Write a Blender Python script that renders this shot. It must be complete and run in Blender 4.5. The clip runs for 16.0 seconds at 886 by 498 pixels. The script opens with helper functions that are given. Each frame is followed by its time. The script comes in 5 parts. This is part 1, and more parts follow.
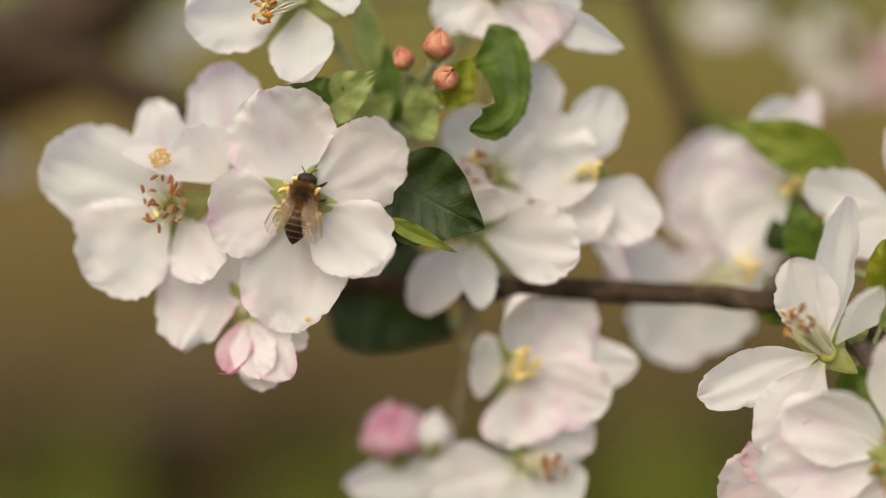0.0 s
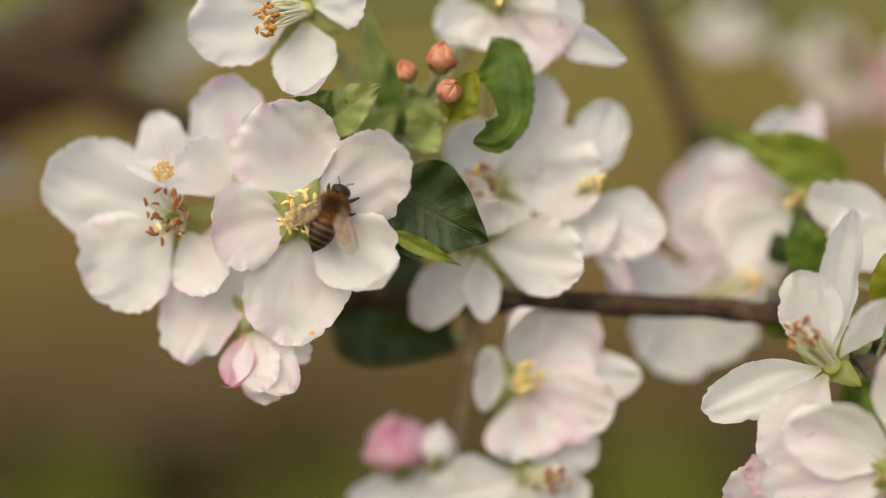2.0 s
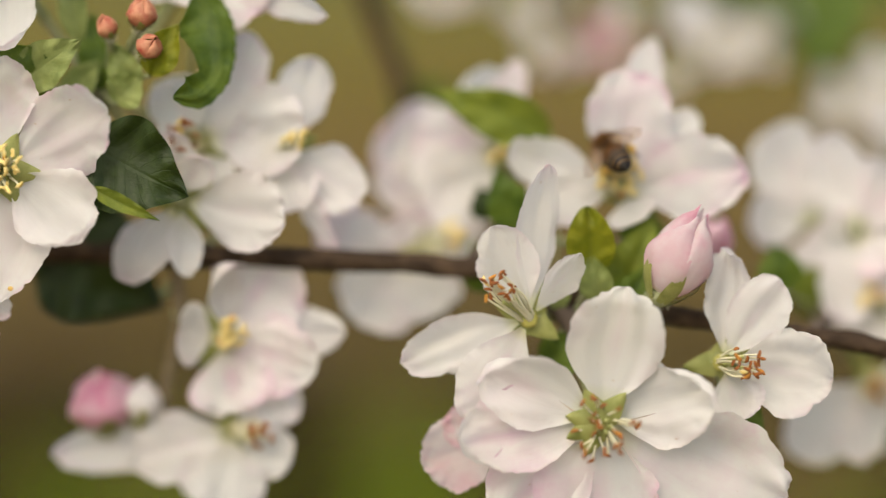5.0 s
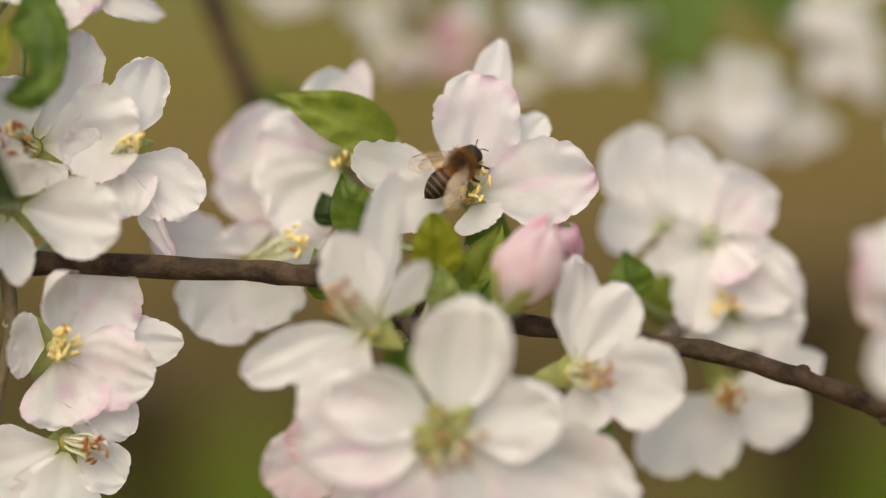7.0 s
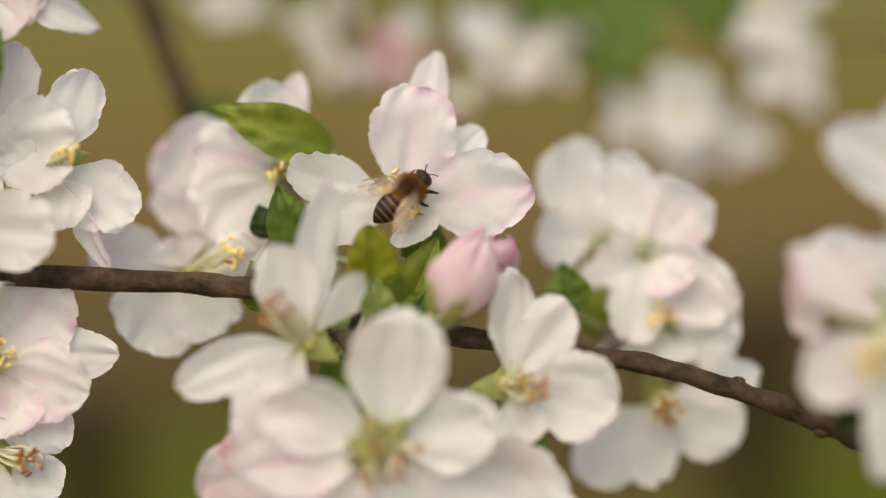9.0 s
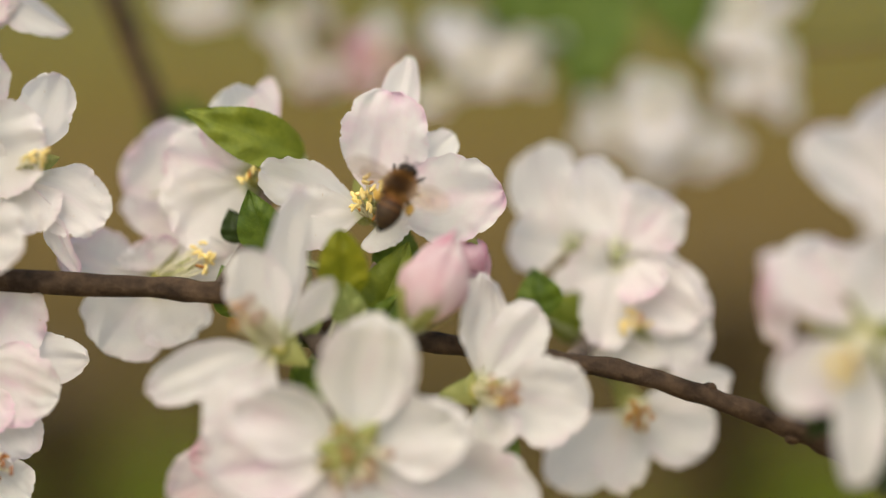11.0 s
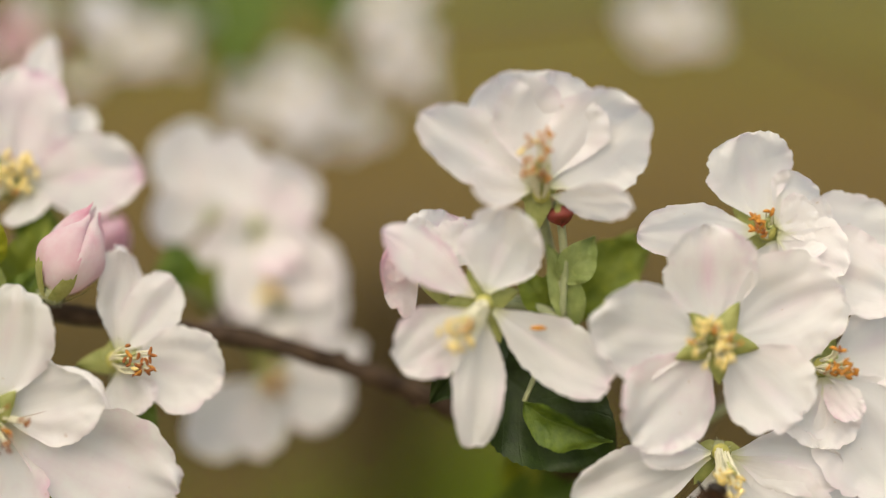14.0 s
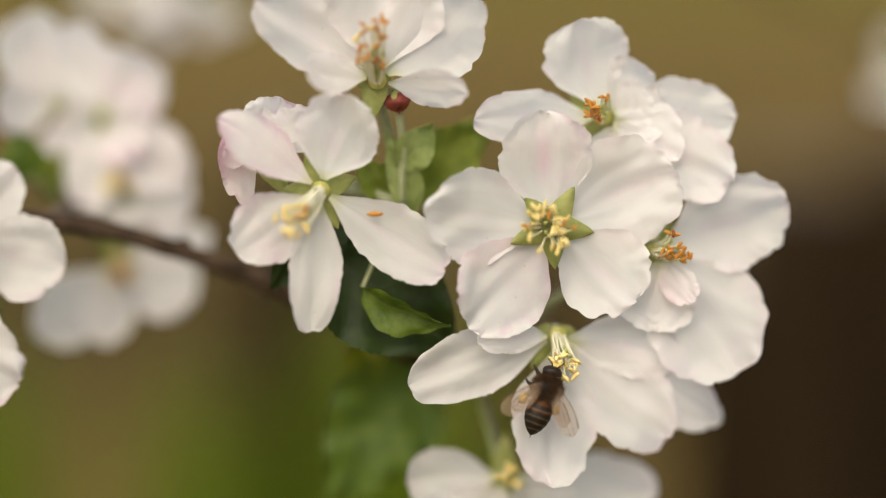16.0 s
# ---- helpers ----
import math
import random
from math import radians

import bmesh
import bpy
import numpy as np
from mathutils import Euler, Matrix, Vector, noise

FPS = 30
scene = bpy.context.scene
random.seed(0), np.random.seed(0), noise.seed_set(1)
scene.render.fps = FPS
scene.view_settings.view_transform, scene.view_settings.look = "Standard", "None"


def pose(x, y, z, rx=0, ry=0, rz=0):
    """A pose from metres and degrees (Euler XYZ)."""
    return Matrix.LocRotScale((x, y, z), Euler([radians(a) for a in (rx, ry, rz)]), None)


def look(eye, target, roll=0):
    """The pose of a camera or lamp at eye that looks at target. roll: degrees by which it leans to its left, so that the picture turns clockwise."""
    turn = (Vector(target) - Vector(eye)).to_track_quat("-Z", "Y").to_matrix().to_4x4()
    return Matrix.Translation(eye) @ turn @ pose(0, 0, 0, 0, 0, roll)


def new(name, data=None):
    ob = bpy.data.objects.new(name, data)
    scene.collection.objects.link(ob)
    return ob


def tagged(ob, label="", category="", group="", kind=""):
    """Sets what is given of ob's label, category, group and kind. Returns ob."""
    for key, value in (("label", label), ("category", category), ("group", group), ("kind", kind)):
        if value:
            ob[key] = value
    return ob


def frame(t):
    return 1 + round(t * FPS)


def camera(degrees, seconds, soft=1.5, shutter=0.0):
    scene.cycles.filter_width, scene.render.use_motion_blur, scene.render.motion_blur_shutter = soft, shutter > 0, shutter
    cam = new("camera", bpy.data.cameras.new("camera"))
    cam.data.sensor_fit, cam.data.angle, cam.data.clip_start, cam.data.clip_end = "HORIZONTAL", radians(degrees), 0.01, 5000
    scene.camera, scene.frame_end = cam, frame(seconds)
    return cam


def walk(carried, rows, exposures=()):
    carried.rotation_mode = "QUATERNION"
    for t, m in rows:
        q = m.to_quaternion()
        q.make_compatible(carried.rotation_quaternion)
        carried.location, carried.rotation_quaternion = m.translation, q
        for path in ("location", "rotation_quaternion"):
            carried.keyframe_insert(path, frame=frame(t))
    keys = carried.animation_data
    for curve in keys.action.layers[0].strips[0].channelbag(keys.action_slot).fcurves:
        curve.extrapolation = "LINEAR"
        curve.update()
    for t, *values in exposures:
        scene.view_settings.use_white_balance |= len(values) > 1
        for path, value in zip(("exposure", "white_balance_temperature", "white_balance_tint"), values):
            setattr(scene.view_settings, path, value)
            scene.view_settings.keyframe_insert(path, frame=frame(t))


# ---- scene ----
# The near things stand in one tilted space: u to the side, d into the depth, v up, in millimetres.
BASE = pose(0, 0, 1.4, -8, 0, 0)
cam = camera(20, 16.0, soft=1.1, shutter=0.15)
cam.data.dof.use_dof = True
cam.data.dof.focus_distance = 0.445
cam.data.dof.aperture_fstop = 1.75
cam.data.dof.aperture_blades = 0
PATH = [
    (0, -0.02445, -0.44900, 0.00063, 89.920, -0.029, 7.565),
    (0.5, -0.02645, -0.44900, 0.00082, 90.438, -0.154, 7.508),
    (1, -0.02730, -0.44900, 0.00073, 90.299, 0.002, 7.241),
    (1.5, -0.02740, -0.44900, 0.00070, 90.318, -0.046, 7.313),
    (2, -0.02724, -0.44900, 0.00045, 90.238, 0.024, 7.292),
    (2.5, -0.02610, -0.44900, 0.00029, 90.302, -0.057, 7.483),
    (3, -0.02707, -0.44900, -0.00010, 90.246, -0.096, 6.567),
    (3.5, -0.02510, -0.44900, -0.00057, 89.537, -0.014, 5.795),
    (4, -0.02055, -0.44900, -0.00088, 89.334, -0.052, 5.578),
    (4.5, -0.01283, -0.44900, -0.00104, 89.124, 0.077, 4.626),
    (5, -0.00461, -0.44900, -0.00070, 89.357, 0.121, 3.345),
    (5.2, -0.00076, -0.44900, -0.00083, 89.418, 0.177, 3.003),
    (7.3, -0.00154, -0.43415, -0.00136, 89.644, 0.160, 0.015),
    (7.5, -0.00117, -0.43425, -0.00144, 89.721, 0.197, -0.058),
    (8, 0.00069, -0.43450, -0.00128, 89.702, 0.083, -0.090),
    (8.5, 0.00172, -0.43475, -0.00109, 89.796, 0.084, -0.279),
    (9, 0.00419, -0.43500, -0.00100, 89.807, 0.087, -0.482),
    (9.5, 0.00322, -0.43483, -0.00071, 89.901, 0.042, -1.003),
    (9.7, 0.00324, -0.43477, -0.00067, 89.911, -0.027, -1.107),
    (11.8, 0.00532, -0.43407, -0.00054, 89.753, -0.122, -0.976),
    (12, 0.00563, -0.43400, -0.00052, 89.619, -0.167, -0.885),
    (12.5, 0.01399, -0.43338, -0.00063, 89.862, -0.193, -1.367),
    (13, 0.01641, -0.43533, -0.00074, 89.976, -0.349, -4.971),
    (13.5, 0.01806, -0.44217, -0.00121, 89.682, -0.210, -6.508),
    (14, 0.02176, -0.45300, -0.00187, 89.435, 0.046, -7.086),
    (14.5, 0.02397, -0.45900, -0.00227, 89.480, -0.070, -8.155),
    (15, 0.02712, -0.46050, -0.00303, 89.190, -0.012, -9.286),
    (15.5, 0.03276, -0.46050, -0.00405, 87.755, 0.184, -9.298),
    (16, 0.03949, -0.45900, -0.00474, 87.214, 0.318, -8.430),
]
walk(cam, [(t, BASE @ pose(x, y, z, rx, ry, rz)) for t, x, y, z, rx, ry, rz in PATH])

# ---- light ----
world = bpy.data.worlds.new("sky")
scene.world = world
world.use_nodes = True
sky = world.node_tree.nodes.new("ShaderNodeTexSky")
sky.sky_type, sky.sun_disc = "NISHITA", False
sky.sun_elevation, sky.sun_rotation = radians(47), radians(204)
sky.dust_density, sky.air_density, sky.ozone_density = 4.0, 1.0, 0.6
shine = world.node_tree.nodes["Background"]
shine.inputs["Strength"].default_value = 0.138
world.node_tree.links.new(sky.outputs[0], shine.inputs["Color"])
sun = new("sun", bpy.data.lights.new("sun", "SUN"))
sun.data.energy, sun.data.angle, sun.data.color = 1.45, radians(85), (1.0, 0.96, 0.9)
sun.matrix_world = look((-1.0, -2.2, 4.6), (0, 0, 0))
scene.view_settings.exposure = 0.36
scene.view_settings.use_white_balance = True
scene.view_settings.white_balance_temperature = 7150
scene.view_settings.white_balance_tint = 5

# ---- materials ----
def material(name, rough=0.6):
    m = bpy.data.materials.new(name)
    m.use_nodes = True
    nt = m.node_tree
    b = nt.nodes["Principled BSDF"]
    b.inputs["Roughness"].default_value = rough
    return m, nt, b


def nod(nt, kind, **values):
    n = nt.nodes.new(kind)
    for k, v in values.items():
        n.inputs[k.replace("_", " ")].default_value = v
    return n


def ramp(nt, source, stops):
    r = nt.nodes.new("ShaderNodeValToRGB")
    while len(r.color_ramp.elements) < len(stops):
        r.color_ramp.elements.new(0.5)
    for e, (p, c) in zip(r.color_ramp.elements, stops):
        e.position, e.color = p, (*c, 1) if len(c) == 3 else c
    nt.links.new(source, r.inputs[0])
    return r.outputs[0]


def mix(nt, factor, a, b):
    n = nt.nodes.new("ShaderNodeMix")
    n.data_type = "RGBA"
    for value, slot in ((factor, 0), (a, 6), (b, 7)):
        if hasattr(value, "is_linked"):
            nt.links.new(value, n.inputs[slot])
        else:
            n.inputs[slot].default_value = value if slot == 0 else (*value, 1)
    return n.outputs[2]


def calc(nt, op, a, b=0.0, clamp=False):
    n = nt.nodes.new("ShaderNodeMath")
    n.operation, n.use_clamp = op, clamp
    for k, v in enumerate((a, b)):
        if hasattr(v, "is_linked"):
            nt.links.new(v, n.inputs[k])
        else:
            n.inputs[k].default_value = v
    return n.outputs[0]


def grain(nt, scale, detail=4.0, rough=0.6, space="Object", shifted=True, stretch=(1, 1, 1)):
    """Noise over the thing's own space, set apart from thing to thing."""
    co = nt.nodes.new("ShaderNodeTexCoord")
    mp = nt.nodes.new("ShaderNodeMapping")
    mp.inputs["Scale"].default_value = stretch
    nt.links.new(co.outputs[space], mp.inputs["Vector"])
    if shifted:
        info = nt.nodes.new("ShaderNodeObjectInfo")
        far = calc(nt, "MULTIPLY", info.outputs["Random"], 37.0)
        nt.links.new(far, mp.inputs["Location"])
    n = nod(nt, "ShaderNodeTexNoise", Scale=scale, Detail=detail, Roughness=rough)
    nt.links.new(mp.outputs[0], n.inputs["Vector"])
    return n.outputs["Fac"]


def relief(nt, b, height, strength, distance):
    bump = nod(nt, "ShaderNodeBump", Strength=strength, Distance=distance)
    nt.links.new(height, bump.inputs["Height"])
    nt.links.new(bump.outputs[0], b.inputs["Normal"])
    return bump.outputs[0]


def see_through(nt, b, colour, share):
    """Lets light pass through a thin sheet."""
    tr = nt.nodes.new("ShaderNodeBsdfTranslucent")
    mx = nt.nodes.new("ShaderNodeMixShader")
    mx.inputs[0].default_value = share
    nt.links.new(colour, tr.inputs["Color"])
    nt.links.new(b.outputs[0], mx.inputs[1])
    nt.links.new(tr.outputs[0], mx.inputs[2])
    nt.links.new(mx.outputs[0], nt.nodes["Material Output"].inputs["Surface"])


def petal_material(name, white, blush, rim, patch, seed):
    """White petal with blush along its rim and in soft patches; veins run from claw to rim."""
    m, nt, b = material(name, 0.5)
    uv = nt.nodes.new("ShaderNodeUVMap")
    sep = nt.nodes.new("ShaderNodeSeparateXYZ")
    nt.links.new(uv.outputs[0], sep.inputs[0])
    along, across = sep.outputs[0], sep.outputs[1]
    side = calc(nt, "ABSOLUTE", calc(nt, "SUBTRACT", across, 0.5))
    edge = calc(nt, "MAXIMUM", calc(nt, "POWER", along, 5.0), calc(nt, "MULTIPLY", calc(nt, "POWER", calc(nt, "MULTIPLY", side, 2.0), 4.0), calc(nt, "POWER", along, 0.6)))
    cloud = grain(nt, 120.0, 4.0)
    soft = ramp(nt, cloud, [(0.42, (0, 0, 0)), (0.70, (1, 1, 1))])
    amount = calc(nt, "ADD", calc(nt, "MULTIPLY", calc(nt, "MULTIPLY", edge, soft), rim), calc(nt, "MULTIPLY", soft, patch), True)
    lone = nt.nodes.new("ShaderNodeObjectInfo")
    some = ramp(nt, lone.outputs["Random"], [(0.45, (0, 0, 0)), (0.6, (1, 1, 1))])
    rib = ramp(nt, calc(nt, "ADD", side, calc(nt, "MULTIPLY", calc(nt, "SUBTRACT", cloud, 0.5), 0.25)), [(0.0, (1, 1, 1)), (0.13, (0, 0, 0))])
    reach = ramp(nt, along, [(0.10, (0, 0, 0)), (0.28, (1, 1, 1)), (0.72, (0, 0, 0))])
    streak = calc(nt, "MULTIPLY", calc(nt, "MULTIPLY", rib, reach), calc(nt, "MULTIPLY", some, 0.45 * rim))
    c = mix(nt, calc(nt, "MAXIMUM", amount, streak), white, blush)
    base = ramp(nt, along, [(0.0, (0.85, 0.88, 0.6)), (0.08, (1, 1, 1))])
    tone = nt.nodes.new("ShaderNodeMix")
    tone.data_type, tone.blend_type = "RGBA", "MULTIPLY"
    tone.inputs[0].default_value = 1.0
    nt.links.new(c, tone.inputs[6]), nt.links.new(base, tone.inputs[7])
    vein = nod(nt, "ShaderNodeTexNoise", Scale=1.0, Detail=2.0)
    mp = nt.nodes.new("ShaderNodeMapping")
    mp.inputs["Scale"].default_value = (1.4, 15.0, 1.0)
    mp.inputs["Location"].default_value = (seed, seed, 0)
    nt.links.new(uv.outputs[0], mp.inputs[0]), nt.links.new(mp.outputs[0], vein.inputs["Vector"])
    wrinkle = nod(nt, "ShaderNodeTexNoise", Scale=1.0, Detail=3.0, Roughness=0.5)
    mp2 = nt.nodes.new("ShaderNodeMapping")
    mp2.inputs["Scale"].default_value = (2.6, 4.2, 1.0)
    info = nt.nodes.new("ShaderNodeObjectInfo")
    nt.links.new(calc(nt, "MULTIPLY", info.outputs["Random"], 53.0), mp2.inputs["Location"])
    nt.links.new(uv.outputs[0], mp2.inputs[0]), nt.links.new(mp2.outputs[0], wrinkle.inputs["Vector"])
    vined = mix(nt, calc(nt, "MULTIPLY", ramp(nt, vein.outputs["Fac"], [(0.4, (1, 1, 1)), (0.52, (0, 0, 0))]), 0.03), tone.outputs[2], (0.62, 0.52, 0.46))
    specks = ramp(nt, grain(nt, 700.0, 2.0), [(0.735, (0, 0, 0)), (0.76, (1, 1, 1))])
    final = mix(nt, calc(nt, "MULTIPLY", specks, 0.35), vined, (0.55, 0.36, 0.16))
    nt.links.new(final, b.inputs["Base Color"])
    h = calc(nt, "ADD", calc(nt, "MULTIPLY", vein.outputs["Fac"], 0.3), calc(nt, "MULTIPLY", wrinkle.outputs["Fac"], 1.5))
    relief(nt, b, h, 0.22, 0.0008)
    b.inputs["Sheen Weight"].default_value = 0.08
    b.inputs["Specular IOR Level"].default_value = 0.25
    see_through(nt, b, final, 0.52)
    return m


WHITE = petal_material("petal_white", (0.888, 0.876, 0.872), (0.83, 0.60, 0.74), 0.6, 0.07, 1.0)
BLUSH = petal_material("petal_blush", (0.885, 0.862, 0.860), (0.79, 0.47, 0.66), 1.1, 0.24, 5.0)
PINK = petal_material("petal_pink", (0.80, 0.58, 0.66), (0.68, 0.16, 0.36), 0.9, 0.6, 9.0)
ROSE = petal_material("petal_rose", (0.84, 0.76, 0.77), (0.74, 0.36, 0.48), 0.8, 0.4, 13.0)
PETALS = {"w": WHITE, "b": BLUSH, "m": ROSE, "p": PINK}


def plain(name, dark, light, scale, rough, bump=0.3, through_light=0.0, stretch=(1, 1, 1), distance=0.0004):
    m, nt, b = material(name, rough)
    g = grain(nt, scale, 5.0, stretch=stretch)
    c = ramp(nt, g, [(0.3, dark), (0.7, light)])
    fine = grain(nt, scale * 7, 3.0)
    c2 = mix(nt, calc(nt, "MULTIPLY", fine, 0.35), c, dark)
    nt.links.new(c2, b.inputs["Base Color"])
    relief(nt, b, calc(nt, "ADD", g, calc(nt, "MULTIPLY", fine, 0.4)), bump, distance)
    if through_light:
        see_through(nt, b, c2, through_light)
    return m


def leaf_material(name, dark, light, vein, share):
    m, nt, b = material(name, 0.55)
    b.inputs["Specular IOR Level"].default_value = 0.45
    uv = nt.nodes.new("ShaderNodeUVMap")
    sep = nt.nodes.new("ShaderNodeSeparateXYZ")
    nt.links.new(uv.outputs[0], sep.inputs[0])
    along, across = sep.outputs[0], sep.outputs[1]
    side = calc(nt, "ABSOLUTE", calc(nt, "SUBTRACT", across, 0.5))
    ribs = calc(nt, "ABSOLUTE", calc(nt, "SINE", calc(nt, "MULTIPLY", calc(nt, "SUBTRACT", along, calc(nt, "MULTIPLY", side, 0.55)), 26.0)))
    rib = ramp(nt, ribs, [(0.0, (1, 1, 1)), (0.17, (0, 0, 0))])
    mid = ramp(nt, side, [(0.0, (1, 1, 1)), (0.035, (0, 0, 0))])
    lines = calc(nt, "MAXIMUM", calc(nt, "MULTIPLY", rib, 0.5), mid)
    g = grain(nt, 230.0, 8.0, 0.7)
    blot = ramp(nt, g, [(0.32, dark), (0.68, light)])
    c = mix(nt, calc(nt, "MULTIPLY", lines, 0.13), blot, vein)
    nt.links.new(c, b.inputs["Base Color"])
    relief(nt, b, calc(nt, "ADD", calc(nt, "MULTIPLY", lines, -0.35), calc(nt, "MULTIPLY", grain(nt, 600.0, 3.0), 0.8)), 0.6, 0.0007)
    see_through(nt, b, c, share)
    return m


LEAF = leaf_material("leaf_green", (0.05, 0.10, 0.010), (0.15, 0.22, 0.022), (0.20, 0.28, 0.07), 0.35)
# Dark leaf green, lowered further to hold the deep shade beneath the blossoms.
LEAF_DARK_SHADED = leaf_material("leaf_dark_green_shaded", (0.013, 0.028, 0.003), (0.032, 0.058, 0.006), (0.045, 0.075, 0.014), 0.2)
LEAF_LIME = leaf_material("leaf_yellow_green", (0.17, 0.21, 0.010), (0.33, 0.33, 0.022), (0.34, 0.36, 0.08), 0.5)
LEAF_FRESH = leaf_material("leaf_fresh_green", (0.13, 0.18, 0.018), (0.26, 0.31, 0.035), (0.25, 0.32, 0.08), 0.42)
LEAF_PALE = leaf_material("leaf_downy_underside", (0.20, 0.26, 0.07), (0.35, 0.40, 0.14), (0.42, 0.46, 0.22), 0.35)
SEPAL = plain("sepal", (0.20, 0.23, 0.05), (0.42, 0.42, 0.15), 300, 0.6, 0.5, 0.25)
STALK = plain("flower_stalk", (0.20, 0.23, 0.10), (0.40, 0.41, 0.25), 260, 0.7, 0.6)
DOWN = plain("pale_down", (0.42, 0.42, 0.28), (0.66, 0.65, 0.50), 300, 0.9, 0.2, 0.3)
FILAMENT = plain("filament", (0.80, 0.77, 0.56), (0.90, 0.88, 0.74), 300, 0.5, 0.2, 0.3)
DISC = plain("nectar_disc", (0.30, 0.30, 0.06), (0.56, 0.50, 0.14), 700, 0.5, 0.5)
STYLE = plain("style", (0.42, 0.46, 0.16), (0.62, 0.62, 0.30), 500, 0.5, 0.3, 0.2)
ANTHER = {
    "y": plain("anther_yellow", (0.78, 0.58, 0.16), (0.92, 0.80, 0.42), 900, 0.8, 0.9),
    "o": plain("anther_orange", (0.42, 0.15, 0.015), (0.70, 0.34, 0.06), 900, 0.7, 0.9),
    "r": plain("anther_rust", (0.20, 0.055, 0.012), (0.48, 0.17, 0.03), 900, 0.7, 0.9),
}
POLLEN = plain("pollen", (0.62, 0.36, 0.06), (0.85, 0.60, 0.20), 900, 0.9, 1.0)
BARK = plain("twig_bark", (0.014, 0.008, 0.005), (0.115, 0.074, 0.045), 240, 0.75, 1.0, 0, (1, 1, 1), 0.0012)
BARK.node_tree.nodes["Principled BSDF"].inputs["Specular IOR Level"].default_value = 0.2
BARK_GREY = plain("spur_bark", (0.05, 0.035, 0.028), (0.20, 0.15, 0.11), 300, 0.85, 1.0, 0, (1, 1, 1), 0.001)
RED = plain("bud_red", (0.34, 0.05, 0.03), (0.60, 0.32, 0.18), 420, 0.6, 0.6)
WINE = plain("sepal_dark_red", (0.10, 0.012, 0.008), (0.30, 0.05, 0.03), 420, 0.6, 0.6)
SHOOT = plain("young_shoot", (0.10, 0.075, 0.045), (0.24, 0.19, 0.11), 260, 0.8, 0.8)
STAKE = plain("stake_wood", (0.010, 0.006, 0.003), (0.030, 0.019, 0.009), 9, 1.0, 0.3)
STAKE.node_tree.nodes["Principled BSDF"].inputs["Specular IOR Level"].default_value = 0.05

# ---- builders ----
MM = 0.001


def link(name, bm, mat, parent=None, smooth=True):
    me = bpy.data.meshes.new(name)
    bm.to_mesh(me)
    bm.free()
    for m in mat if isinstance(mat, (list, tuple)) else (mat,):
        me.materials.append(m)
    if smooth:
        me.polygons.foreach_set("use_smooth", [True] * len(me.polygons))
    ob = new(name, me)
    ob.parent = parent
    return ob


def part(name, bm, mat, parent, label=""):
    return tagged(link(name, bm, mat, parent), label)


def root(name, u, d, v, size=1.0):
    ob = new(name)
    ob.empty_display_size = 0.005
    ob.matrix_world = BASE @ Matrix.Translation((u * MM, d * MM, v * MM)) @ Matrix.Diagonal((size, size, size, 1))
    return ob


def sheet(nu, nv, place):
    """A grid of quads; place(s, q) gives the point in mm for s in 0..1 and q in -1..1."""
    bm = bmesh.new()
    uv = bm.loops.layers.uv.new("UVMap")
    rows, spot = [], {}
    for i in range(nu + 1):
        row = []
        for j in range(nv + 1):
            s, q = i / nu, 2 * j / nv - 1
            vert = bm.verts.new(Vector(place(s, q)) * MM)
            spot[vert] = (s, q * 0.5 + 0.5)
            row.append(vert)
        rows.append(row)
    for i in range(nu):
        for j in range(nv):
            f = bm.faces.new((rows[i][j], rows[i + 1][j], rows[i + 1][j + 1], rows[i][j + 1]))
            for loop in f.loops:
                loop[uv].uv = spot[loop.vert]
    return bm


def tube(points, radii, sides=8, rough=0.0, seed=0.0, close=True):
    """A round limb along points in mm."""
    bm = bmesh.new()
    pts = [Vector(p) for p in points]
    last, rings = Vector((0.31, 0.17, 0.93)), []
    for i, p in enumerate(pts):
        way = (pts[min(i + 1, len(pts) - 1)] - pts[max(i - 1, 0)]).normalized()
        a = (last - way * last.dot(way)).normalized()
        last, b = a, way.cross(a)
        ring = []
        for k in range(sides):
            w = 2 * math.pi * k / sides
            out = a * math.cos(w) + b * math.sin(w)
            r = radii[i] * (1 + rough * noise.noise(Vector((p.x * 0.25 + seed, out.x * 1.7 + p.z * 0.25, out.z * 1.7 + p.y * 0.2))))
            ring.append(bm.verts.new((p + out * r) * MM))
        rings.append(ring)
    for r0, r1 in zip(rings, rings[1:]):
        for k in range(sides):
            bm.faces.new((r0[k], r0[(k + 1) % sides], r1[(k + 1) % sides], r1[k]))
    if close:
        bm.faces.new(rings[0][::-1]), bm.faces.new(rings[-1])
    return bm


def curve(points, steps):
    """A smooth line through the points."""
    p = [Vector(q) for q in points]
    p = [2 * p[0] - p[1], *p, 2 * p[-1] - p[-2]]
    out = []
    for i in range(1, len(p) - 2):
        for k in range(steps):
            t = k / steps
            out.append(0.5 * (2 * p[i] + (p[i + 1] - p[i - 1]) * t + (2 * p[i - 1] - 5 * p[i] + 4 * p[i + 1] - p[i + 2]) * t * t + (3 * p[i] - p[i - 1] - 3 * p[i + 1] + p[i + 2]) * t ** 3))
    return [*out, p[-2]]


def ball(rx, ry, rz, segments=12, rings=8):
    bm = bmesh.new()
    bmesh.ops.create_uvsphere(bm, u_segments=segments, v_segments=rings, radius=1.0)
    bmesh.ops.scale(bm, verts=bm.verts, vec=(rx * MM, ry * MM, rz * MM))
    return bm


